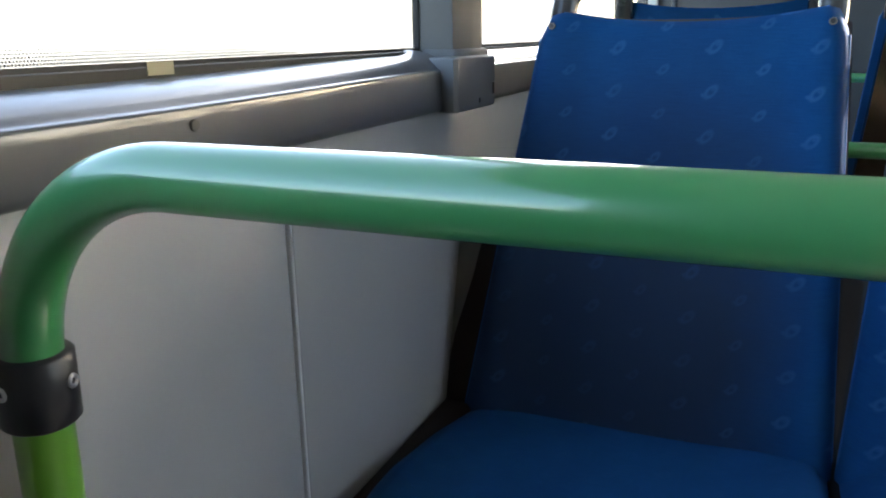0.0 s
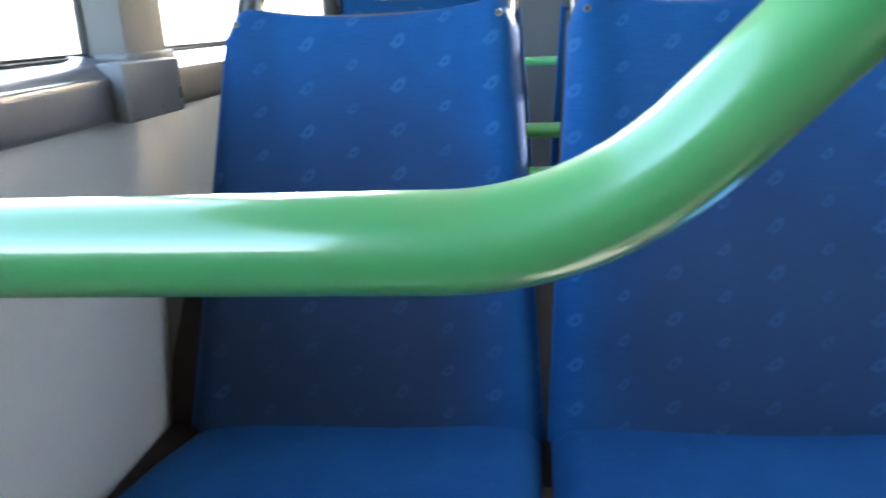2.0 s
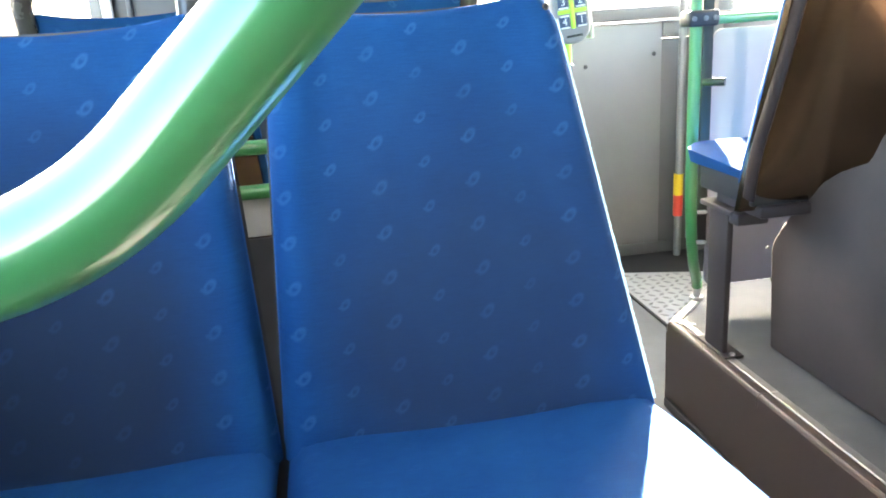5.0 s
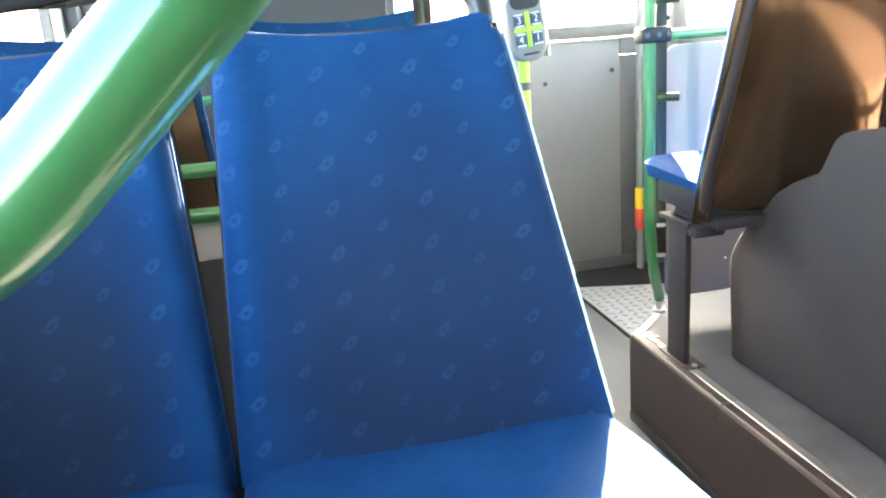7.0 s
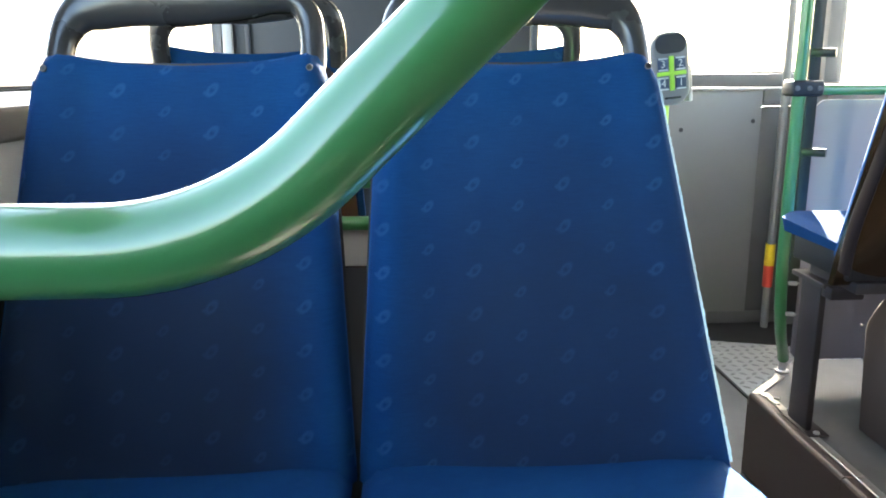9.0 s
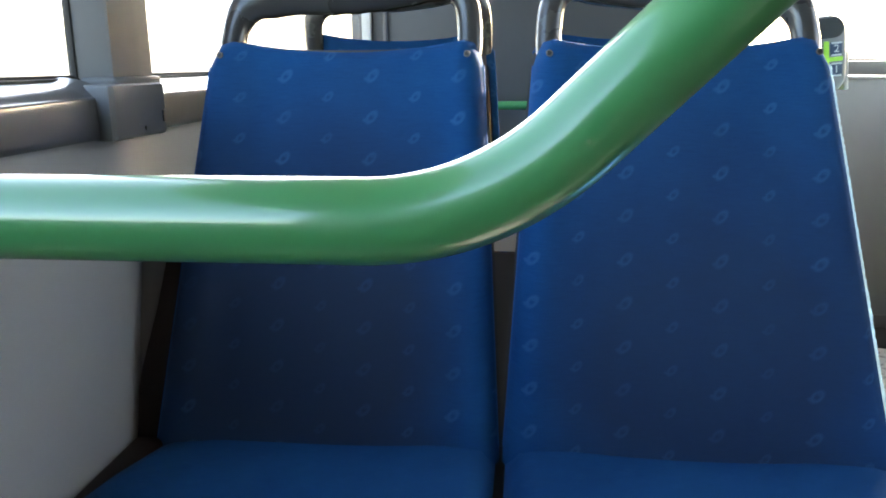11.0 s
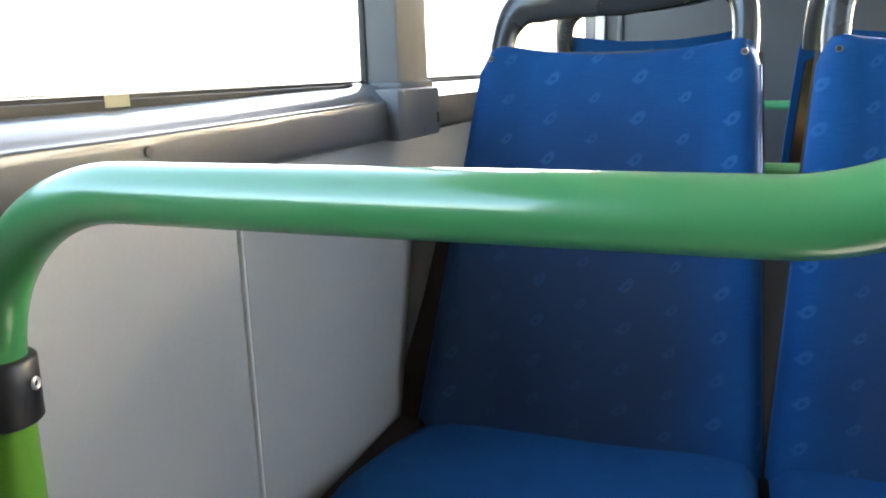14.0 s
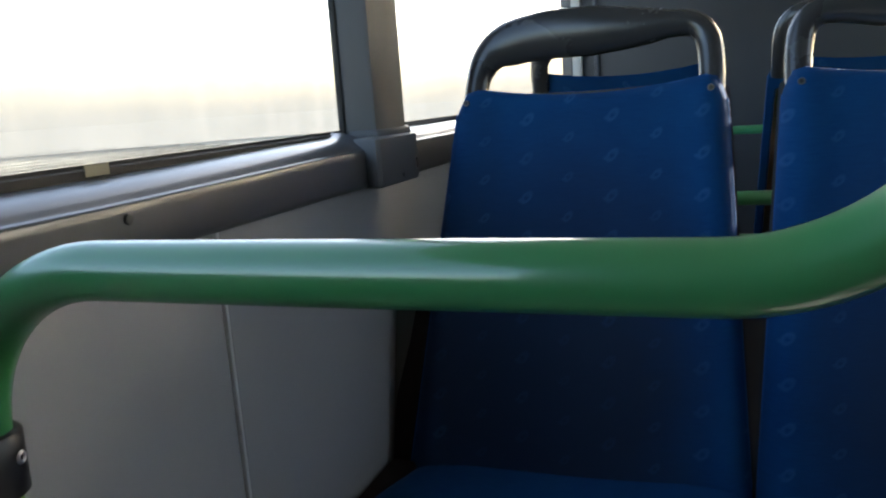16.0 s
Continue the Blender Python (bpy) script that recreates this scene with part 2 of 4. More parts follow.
YELLOW = surface("yellow_paint", (0.75, 0.50, 0.02), (0.8, 0.55, 0.03), 0.4, relief=0.05)
RED = surface("red_paint", (0.60, 0.05, 0.03), (0.68, 0.07, 0.04), 0.4, relief=0.05)
CREAM = surface("cream_paper", (0.31, 0.29, 0.20), (0.36, 0.335, 0.24), 0.7, relief=0.1)
WHITE = surface("white_print", (0.52, 0.56, 0.60), (0.58, 0.62, 0.66), 0.5, relief=0.0)
CASE = surface("grey_device_case", (0.17, 0.17, 0.175), (0.21, 0.21, 0.215), 0.35, 0.45, fine=400, relief=0.1)
INK = surface("dark_blue_key", (0.03, 0.05, 0.10), (0.04, 0.07, 0.13), 0.4, relief=0.05)
DOOR_GREY = surface("door_lining", (0.12, 0.115, 0.125), (0.15, 0.145, 0.155), 0.45, relief=0.1)
GRASS = surface("dry_grass", (0.17, 0.163, 0.130), (0.23, 0.218, 0.175), 0.9, 1.0, big=0.3, fine=3, relief=0.5, depth=0.05)
# haze painted as a surface that glows and thins out upwards
HAZE = bpy.data.materials.new("glowing_haze")
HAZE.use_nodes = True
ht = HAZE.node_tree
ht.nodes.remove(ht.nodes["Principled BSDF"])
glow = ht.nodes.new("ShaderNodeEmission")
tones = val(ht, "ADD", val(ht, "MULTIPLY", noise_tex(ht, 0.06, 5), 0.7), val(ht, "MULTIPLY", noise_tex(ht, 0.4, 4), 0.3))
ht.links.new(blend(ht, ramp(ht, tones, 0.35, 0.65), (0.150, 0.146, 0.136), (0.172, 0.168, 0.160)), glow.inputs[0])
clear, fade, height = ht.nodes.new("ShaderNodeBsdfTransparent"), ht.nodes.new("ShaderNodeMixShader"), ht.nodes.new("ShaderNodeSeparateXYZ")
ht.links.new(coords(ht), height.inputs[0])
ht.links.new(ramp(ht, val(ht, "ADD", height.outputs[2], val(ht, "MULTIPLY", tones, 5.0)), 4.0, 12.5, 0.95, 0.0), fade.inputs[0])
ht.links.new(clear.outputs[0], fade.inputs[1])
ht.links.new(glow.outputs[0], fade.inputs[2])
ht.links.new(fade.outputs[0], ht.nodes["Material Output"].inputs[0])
GLASS = pane_mat("window_glass", (0.96, 0.97, 0.96), 0.09, 0.004, True, (0.62, 0.60, 0.55), 0.65)
SCREEN_PANEL = pane_mat("opaque_screen", (0.70, 0.68, 0.73), 1.12, 0.05, True, (0.245, 0.235, 0.262), passing=0.012)
SUNLIT_WELT = pane_mat("sunlit_fringe", (0.16, 0.36, 0.62), 0.97, 0.0, True, (0.30, 0.38, 0.42))
SEAM = surface("blue_seam", (0.014, 0.072, 0.22), (0.024, 0.104, 0.28), 0.8, 0.9, fine=900, relief=0.4, depth=0.0006, spec=0.1)


# ---------------------------------------------------------------- mesh helpers
def link_mesh(name, bm, mat, parent=None, label="", angle=35):
    bmesh.ops.recalc_face_normals(bm, faces=bm.faces)
    me = bpy.data.meshes.new(name)
    bm.to_mesh(me)
    bm.free()
    me.materials.append(mat)
    me.polygons.foreach_set("use_smooth", [True] * len(me.polygons))
    me.set_sharp_from_angle(angle=radians(angle))
    ob = new(name, me)
    if parent is not None:
        ob.parent = parent
    if label:
        ob["label"] = label
    return ob


part = link_mesh


def thing(name, label, category, group="", at=(0, 0, 0)):
    ob = new(name)
    ob.empty_display_size = 0.05
    ob.location = at
    return tagged(ob, label, category, group)


def structure(ob, label, category):
    return tagged(ob, label, category, kind="structure")


def rbox(x0, x1, y0, y1, z0, z1, r=0.004, seg=2):
    bm = bmesh.new()
    bmesh.ops.create_cube(bm, size=1.0)
    for v in bm.verts:
        v.co = Vector(((x0 + x1) / 2 + v.co.x * (x1 - x0), (y0 + y1) / 2 + v.co.y * (y1 - y0), (z0 + z1) / 2 + v.co.z * (z1 - z0)))
    if r:
        bmesh.ops.bevel(bm, geom=list(bm.edges), offset=r, segments=seg, affect="EDGES", profile=0.5)
    return bm


def prism(points, axis, a, b, r=0.0, seg=2):
    """A closed outline in the two other axes, drawn out along axis from a to b."""
    def put(p, d):
        return {"x": (d, p[0], p[1]), "y": (p[0], d, p[1]), "z": (p[0], p[1], d)}[axis]
    bm = bmesh.new()
    lo = [bm.verts.new(put(p, a)) for p in points]
    hi = [bm.verts.new(put(p, b)) for p in points]
    bm.faces.new(lo)
    bm.faces.new(hi)
    n = len(points)
    for i in range(n):
        bm.faces.new((lo[i], lo[(i + 1) % n], hi[(i + 1) % n], hi[i]))
    bmesh.ops.recalc_face_normals(bm, faces=bm.faces)
    if r:
        caps = [e for e in bm.edges if e.calc_face_angle(0) > radians(55)]
        bmesh.ops.bevel(bm, geom=caps, offset=r, segments=seg, affect="EDGES", profile=0.5)
    return bm


def sweep(path, radii, sides=20, caps=True, depth=None, tilt=Vector((0, 1, 0))):
    """A round (or oval) bar along path. radii: one or per point; depth: the half width along tilt, if it differs."""
    bm = bmesh.new()
    pts = [Vector(p) for p in path]
    n = len(pts)
    rings = []
    for i, p in enumerate(pts):
        t = (pts[min(i + 1, n - 1)] - pts[max(i - 1, 0)]).normalized()
        side = tilt - t * tilt.dot(t)
        if side.length < 1e-4:
            side = Vector((1, 0, 0)) - t * t.x
        side.normalize()
        other = t.cross(side)
        r = radii[i] if isinstance(radii, (list, tuple)) else radii
        d = r if depth is None else (depth[i] if isinstance(depth, (list, tuple)) else depth)
        rings.append([bm.verts.new(p + other * (r * math.cos(2 * math.pi * k / sides)) + side * (d * math.sin(2 * math.pi * k / sides))) for k in range(sides)])
    for a, b in zip(rings, rings[1:]):
        for k in range(sides):
            bm.faces.new((a[k], a[(k + 1) % sides], b[(k + 1) % sides], b[k]))
    if caps:
        bm.faces.new(rings[0])
        bm.faces.new(list(reversed(rings[-1])))
    return bm


def bent(points, radii, steps=10):
    """Points of a line with each inner corner rounded to its radius."""
    pts = [Vector(p) for p in points]
    out = [pts[0]]
    for a, b, c, radius in zip(pts, pts[1:], pts[2:], radii):
        u, w = (a - b).normalized(), (c - b).normalized()
        ang = u.angle(w)
        cut = radius / math.tan(ang / 2)
        mid = b + (u + w).normalized() * (radius / math.sin(ang / 2))
        s, e = b + u * cut - mid, b + w * cut - mid
        sweep_ang = s.angle(e)
        for k in range(steps + 1):
            f = k / steps
            out.append(mid + (s * math.sin((1 - f) * sweep_ang) + e * math.sin(f * sweep_ang)) / math.sin(sweep_ang))
    out.append(pts[-1])
    return out


def smooth_line(points, per=6):
    """A smooth line through the points."""
    pts = [Vector(p) for p in points]
    out = []
    for i in range(len(pts) - 1):
        p0, p1, p2, p3 = pts[max(i - 1, 0)], pts[i], pts[i + 1], pts[min(i + 2, len(pts) - 1)]
        for k in range(per):
            t = k / per
            out.append(0.5 * (2 * p1 + (p2 - p0) * t + (2 * p0 - 5 * p1 + 4 * p2 - p3) * t * t + (3 * p1 - p0 - 3 * p2 + p3) * t ** 3))
    out.append(pts[-1])
    return out


def disc(center, axis, r, h, sides=18):
    a = Vector(axis).normalized()
    c = Vector(center)
    tilt = Vector((0, 0, 1)) if abs(a.z) < 0.9 else Vector((1, 0, 0))
    b = h * 0.25
    return sweep([c, c + a * (h - b), c + a * h], [r, r, r - b], sides, tilt=tilt)


def ring_bead(center, axis, r, thick, sides=20):
    """A small torus."""
    a = Vector(axis).normalized()
    s = a.orthogonal().normalized()
    t = a.cross(s)
    bm = bmesh.new()
    rows = []
    for k in range(sides):
        q = 2 * math.pi * k / sides
        o = s * math.cos(q) + t * math.sin(q)
        rows.append([bm.verts.new(Vector(center) + o * (r + thick * math.cos(w)) + a * (thick * math.sin(w))) for w in [2 * math.pi * j / 8 for j in range(8)]])
    for k in range(sides):
        A, B = rows[k], rows[(k + 1) % sides]
        for j in range(8):
            bm.faces.new((A[j], A[(j + 1) % 8], B[(j + 1) % 8], B[j]))
    return bm

# ---------------------------------------------------------------- the shell of the bus
FLOOR_Z, ROOF_Z = -0.09, 2.30
GX = -0.040                        # glass of the window side
SILL_Z, HEAD_Z = 1.066, 2.09
Y_BACK, Y_FRONT = -3.20, 4.46
X_R = 2.50
PIL_A, PIL_B = 1.897, 2.092

floor = part("floor", rbox(-0.10, X_R + 0.1, Y_BACK - 0.1, Y_FRONT + 0.3, FLOOR_Z - 0.05, FLOOR_Z, 0), VINYL)
structure(floor, "grey speckled vinyl floor of the bus aisle", "floor")
roof = part("ceiling", rbox(-0.12, X_R + 0.12, Y_BACK - 0.12, Y_FRONT + 0.4, ROOF_Z, ROOF_Z + 0.06, 0), CEIL)
structure(roof, "plain white bus ceiling lining", "ceiling")

# window side wall: lining panels with a seam, closed outer skin
wall_w = new("wall_west")
structure(wall_w, "pale grey laminate side wall lining below the windows", "wall")
part("outer_skin", rbox(-0.10, -0.012, Y_BACK, Y_FRONT, FLOOR_Z, SILL_Z - 0.012, 0), GREY_WALL, wall_w)
part("head_band", rbox(-0.10, -0.005, Y_BACK, Y_FRONT, HEAD_Z, ROOF_Z, 0.004), GREY_WALL, wall_w)
for y0, y1 in ((Y_BACK, 0.62), (0.623, 1.5201), (1.5288, 2.62), (2.623, 3.74)):
    part("lining_panel", rbox(-0.010, 0.0, y0, y1, FLOOR_Z, 1.0, 0.0025, 3), GREY_WALL, wall_w)
# coloured paler than the lining to paint the highlight along its curve
part("joint_strip", prism([(-0.0035, 1.5212), (0.0012, 1.5213), (0.0024, 1.5219), (0.0028, 1.5229), (0.0023, 1.5248), (0.0012, 1.5268), (0.0003, 1.5284), (-0.0035, 1.5286)], "z", FLOOR_Z, 0.998), JOINT_LIT, wall_w, "rounded joint strip, paled for the light it catches", 60)

# sill moulding
sill = new("trim_sill")
structure(sill, "charcoal plastic window sill moulding", "trim")
SILL_OUT = [(-0.034, 1.046), (-0.034, 1.0658), (-0.024, 1.0650), (-0.015, 1.0639), (-0.007, 1.0625), (0.000, 1.0606), (0.006, 1.0583), (0.0110, 1.0556), (0.0150, 1.0526), (0.0180, 1.0500), (0.0200, 1.0484), (0.0208, 1.0478), (0.0216, 1.0476), (0.0238, 1.0472), (0.0252, 1.0462), (0.0260, 1.0440),
            (0.0264, 1.036), (0.0274, 1.020), (0.0278, 1.004), (0.0268, 0.9985), (0.0232, 0.996), (0.001, 0.996), (-0.012, 0.996)]


def sill_length(stations):
    """The sill's section drawn along the wall; stations: y, drop of the shoulder, flare towards the pillar."""
    bm = bmesh.new()
    rows = [[bm.verts.new((px - 0.004 * flare * (pz > 1.05), y, pz - drop * min(1.0, max(0.0, (pz - 1.020) / 0.020)) + 0.006 * flare * flare * (pz > 1.04))) for px, pz in SILL_OUT] for y, drop, flare in stations]
    for A, B in zip(rows, rows[1:]):
        for j in range(len(A)):
            k = (j + 1) % len(A)
            bm.faces.new((A[j], A[k], B[k], B[j]))
    bm.faces.new(rows[0][::-1])
    bm.faces.new(rows[-1])
    return bm


# the shoulder rises a little before the pillar, then flares into its foot
part("moulding", sill_length([(Y_BACK, 0.0048, 0.0), (1.30, 0.0048, 0.0)] + [(1.30 + 0.515 * k / 10, 0.0024 * (1 + math.cos(math.pi * k / 10)), 0.0) for k in range(1, 11)]), SILL, sill, angle=50)
part("sill_end", sill_length([(1.8152 + 0.045 * k / 8, 0.0, k / 8) for k in range(9)]), SILL, sill, angle=50)
part("moulding", prism(SILL_OUT, "y", 1.985, 3.74), SILL, sill, angle=50)
part("clip", disc((0.0268, 1.378, 1.029), (1, 0, 0), 0.0046, 0.0022), SHELL, sill, "black round clip")
# pillar between the two windows with its foot cover
pillar = new("trim_pillar")
structure(pillar, "grey moulded window pillar with a foot cover", "pillar")
PIL = [(-0.0415, PIL_A), (-0.039, PIL_A), (-0.034, PIL_A + 0.0015), (0.006, 1.9025), (0.0115, 1.905), (0.0125, 1.909), (0.0128, 1.955), (0.0150, 1.962), (0.0155, 2.003), (0.012, 2.011), (-0.032, PIL_B - 0.003), (-0.038, PIL_B), (-0.0415, PIL_B)]
part("pillar_cover", prism(PIL, "z", 1.052, HEAD_Z), PILLAR, pillar, angle=25)
FOOT = [(0.0, 1.845), (0.030, 1.828), (0.044, 1.828), (0.0485, 1.834), (0.0505, 1.960), (0.047, 1.969), (0.036, 1.973), (0.0, 1.975)]
part("foot_cover", prism(FOOT, "z", 0.994, 1.062, 0.004), PILLAR, pillar, "grey bracket cover with a slot", 30)
part("foot_collar", prism([(-0.03, 1.892), (0.018, 1.895), (0.027, 1.91), (0.030, 1.96), (0.026, 2.0), (0.0, 2.060), (-0.03, 2.086)], "z", 1.050, 1.071, 0.006, 3), PILLAR, pillar)
part("slot", rbox(0.0492, 0.0520, 1.953, 1.960, 1.010, 1.026, 0.001), BLACK, pillar, "dark slot")
part("slot", rbox(0.0490, 0.0515, 1.902, 1.905, 1.002, 1.008, 0.0006), PILLAR, pillar)


def side_window(name, y0, y1, label):
    w = new(name)
    structure(w, label, "window")
    pane = part("pane", rbox(GX - 0.005, GX, y0 - 0.01, y1 + 0.01, 1.04, HEAD_Z + 0.02, 0), GLASS, w, "dusty clear pane")
    pane.visible_shadow = False
    part("gasket", rbox(GX - 0.004, GX + 0.010, y0, y1, 1.045, SILL_Z + 0.0035, 0.002), RUBBER, w, "black rubber seal")
    part("gasket", rbox(GX - 0.004, GX + 0.006, y0, y1, HEAD_Z - 0.012, HEAD_Z + 0.01, 0.002), RUBBER, w)
    for y in (y0, y1):
        part("gasket", rbox(GX - 0.004, GX + 0.006, y - 0.0015, y + 0.0015, SILL_Z, HEAD_Z, 0.001), RUBBER, w)
    part("printed_edge", rbox(GX + 0.0004, GX + 0.0010, y0, y1, SILL_Z, SILL_Z + 0.0075, 0), RUBBER, w)
    return w


# added out of view to end the window's reflection in the handrail
part("light_stop", rbox(-0.05, -0.012, Y_BACK, -0.452, SILL_Z - 0.010, HEAD_Z, 0), PILLAR, wall_w)
win_1 = side_window("window_1", -0.45, PIL_A, "large bus side window with a dotted black lower edge")
win_2 = side_window("window_2", PIL_B, 3.74, "bus side window beside the dark partition")
# dotted print along the lower edge of the pane
bm = bmesh.new()
for r in range(6):
    size = 0.00116 - 0.00012 * r
    for k in range(280):
        y = 1.04 + k * 0.0027 + (r % 2) * 0.00135
        if (y - 1.32) / 0.30 + r / 7 > 1.0:
            continue
        z = SILL_Z + 0.0092 + r * 0.0024
        bm.faces.new([bm.verts.new((GX + 0.0012, y + size * math.cos(q), z + size * math.sin(q))) for q in [math.pi * j / 3 for j in range(6)]])
tagged(part("printed_dots", bm, RUBBER, win_1), kind="stuff")
sticker = part("sticker", rbox(-0.0292, -0.0284, 1.396, 1.424, 1.0632, 1.0735, 0), CREAM)
tagged(sticker, "small cream paper sticker on the window's lower edge", "sticker")

# far end: dark partition on the window side, front glazing and low panel on the other
wall_n = part("wall_north", rbox(-0.08, 1.045, 3.76, 3.81, FLOOR_Z, ROOF_Z, 0.004), DARK_WALL)
structure(wall_n, "dark grey full-height partition behind the seats", "wall")
part("edge_post", rbox(-0.036, -0.004, 3.728, 3.758, 1.05, HEAD_Z, 0.004), LIGHT_GREY, wall_n, "light grey edge post")
part("edge_post", rbox(0.040, 0.056, 3.742, 3.759, 1.0, ROOF_Z, 0.004), SILL, wall_n)
part("return_panel", rbox(1.0, 1.044, 3.812, 4.398, FLOOR_Z, ROOF_Z, 0), DARK_WALL, wall_n)
part("end_rib", rbox(1.046, 1.075, 3.745, 3.815, FLOOR_Z, ROOF_Z, 0.006), SILL, wall_n)
wall_f = new("wall_front")
structure(wall_f, "low grey panel below the front glazing", "wall")
part("panel", rbox(1.0, 2.218, 4.40, 4.44, FLOOR_Z, 1.022, 0.006), PANEL, wall_f)
part("panel_head", rbox(2.221, 2.372, 4.40, 4.44, 0.945, 1.022, 0.004), PANEL, wall_f)
part("recess_panel", rbox(2.221, 2.372, 4.422, 4.44, FLOOR_Z, 0.942, 0.003), LEDGE, wall_f, "darker grey panel set back behind the stanchion")
part("kick_strip", rbox(1.0, 2.370, 4.3965, 4.402, FLOOR_Z + 0.005, FLOOR_Z + 0.062, 0.002), LEDGE, wall_f)
part("ledge", rbox(1.0, 2.376, 4.388, 4.46, 1.030, 1.090, 0.008, 3), LEDGE, wall_f, "grey ledge strip")
part("ledge_bead", rbox(1.0, 2.374, 4.384, 4.392, 1.017, 1.028, 0.002), ALU, wall_f)
for px, pz in ((2.178, 0.877), (1.847, 0.840)):
    part("rivet", disc((px, 4.399, pz), (0, -1, 0), 0.010, 0.003), BLACK, wall_f)
part("side_recess", rbox(2.374, X_R, 4.36, 4.46, FLOOR_Z, 1.03, 0.006), PANEL, wall_f)
part("upper_band", rbox(1.0, X_R, 4.40, 4.46, 2.20, ROOF_Z, 0.004), GREY_WALL, wall_f)
win_f = new("window_front")
structure(win_f, "front glazing of the bus", "window")
pn = part("pane", rbox(1.0, X_R, 4.425, 4.431, 1.07, 2.22, 0), GLASS, win_f)
pn.visible_shadow = False
part("gasket", rbox(1.0, X_R, 4.418, 4.436, 1.084, 1.100, 0.003), RUBBER, win_f)

# door side wall with windows; its unseen lower part is dark to cut bounce
wall_e = new("wall_east")
structure(wall_e, "pale grey side wall with windows above", "wall")
part("lower_wall", rbox(X_R, X_R + 0.06, Y_BACK, 2.9, FLOOR_Z, 1.05, 0), CARPET, wall_e)
part("door_lining", rbox(X_R, X_R + 0.06, 2.9, Y_FRONT, FLOOR_Z, 1.05, 0), DOOR_GREY, wall_e, "dark grey door lining")
part("head_band", rbox(X_R, X_R + 0.06, Y_BACK, Y_FRONT, HEAD_Z, ROOF_Z, 0), GREY_WALL, wall_e)
# added dark panels, out of view, that hold back daylight from this side
for y0, y1 in ((Y_BACK, 1.30), (2.45, 2.898)):
    part("light_stop", rbox(X_R, X_R + 0.06, y0, y1, 1.052, HEAD_Z, 0), DARK_WALL, wall_e)
for y in (1.302, 2.9, 4.38):
    part("post", rbox(X_R - 0.02, X_R + 0.06, y, y + 0.11, 1.05, HEAD_Z, 0.006), PILLAR, wall_e)
win_e = new("window_east")
structure(win_e, "row of bus windows over the podium", "window")
pn = part("pane", rbox(X_R + 0.03, X_R + 0.036, 1.40, Y_FRONT, 1.05, HEAD_Z, 0), GLASS, win_e)
pn.visible_shadow = False

# rear end behind the camera, unseen
wall_s = part("wall_south", rbox(-0.1, X_R + 0.1, Y_BACK - 0.06, Y_BACK, FLOOR_Z, ROOF_Z, 0), DARK_WALL)
structure(wall_s, "plain dark grey wall closing the bus interior", "wall")
# added dark blocks, out of view, that keep floor bounce off wall and seats
part("shade_block", rbox(0.0, 1.56, -0.45, 0.76, FLOOR_Z, 0.96, 0.01), DARK_WALL, wall_s)
part("front_shade_block", rbox(0.06, 1.12, 0.762, 1.16, FLOOR_Z, 0.74, 0.01), DARK_WALL, wall_s)

# podium on the door side
pod = new("podium")
structure(pod, "raised brown podium with an aluminium edge and grey vinyl top", "platform")
PZ = 0.183
POD = [(1.583, Y_BACK), (1.583, 2.980), (1.728, 3.119), (1.845, 3.230), (X_R, 3.230), (X_R, Y_BACK)]
part("riser", prism(POD, "z", FLOOR_Z, PZ - 0.012), BROWN, pod, "brown laminate riser")
part("top", prism([(x + 0.012 * (x < 1.7), y - 0.008 * (y > 3)) for x, y in POD], "z", PZ - 0.012, PZ - 0.002), VINYL, pod, "worn grey vinyl top")
NOSE = [(-0.003, -0.034), (-0.003, -0.006), (0.001, 0.0), (0.006, 0.003), (0.026, 0.003), (0.029, 0.001), (0.029, -0.004), (0.0, -0.004), (0.0, -0.034)]
EDGE = [(0.031, -0.004), (0.031, 0.001), (0.033, 0.003), (0.052, 0.003), (0.054, -0.004)]
for y0, y1 in ((Y_BACK, 1.4), (1.402, 2.485), (2.489, 2.966)):
    part("edge_trim", prism([(1.583 + a, PZ + b) for a, b in EDGE], "y", y0, y1), ALU, pod, "scuffed aluminium trim", 25)
    part("nosing", prism([(1.583 + a, PZ + b) for a, b in NOSE], "y", y0, y1), BROWN, pod, "rounded brown nosing", 25)
bm = prism([(a, PZ + b) for a, b in NOSE], "y", 0.0, 0.195)
bmesh.ops.transform(bm, matrix=Matrix.Translation((1.583, 2.969, 0)) @ Matrix.Rotation(radians(-46), 4, "Z"), verts=bm.verts)
part("nosing", bm, ALU, pod, "scuffed aluminium nosing", 25)
part("riser_strip", rbox(1.575, 1.583, 1.86, 1.90, FLOOR_Z, PZ - 0.036, 0.002), BROWN, pod)
part("skirting", rbox(1.571, 1.583, Y_BACK, 2.96, FLOOR_Z, FLOOR_Z + 0.03, 0.003), BLACK, pod)
for px, py in ((1.611, 2.939), (1.638, 2.919), (1.623, 2.886)):
    part("screw_head", disc((px, py, PZ + 0.002), (0, 0, 1), 0.008, 0.004), STEEL, pod)

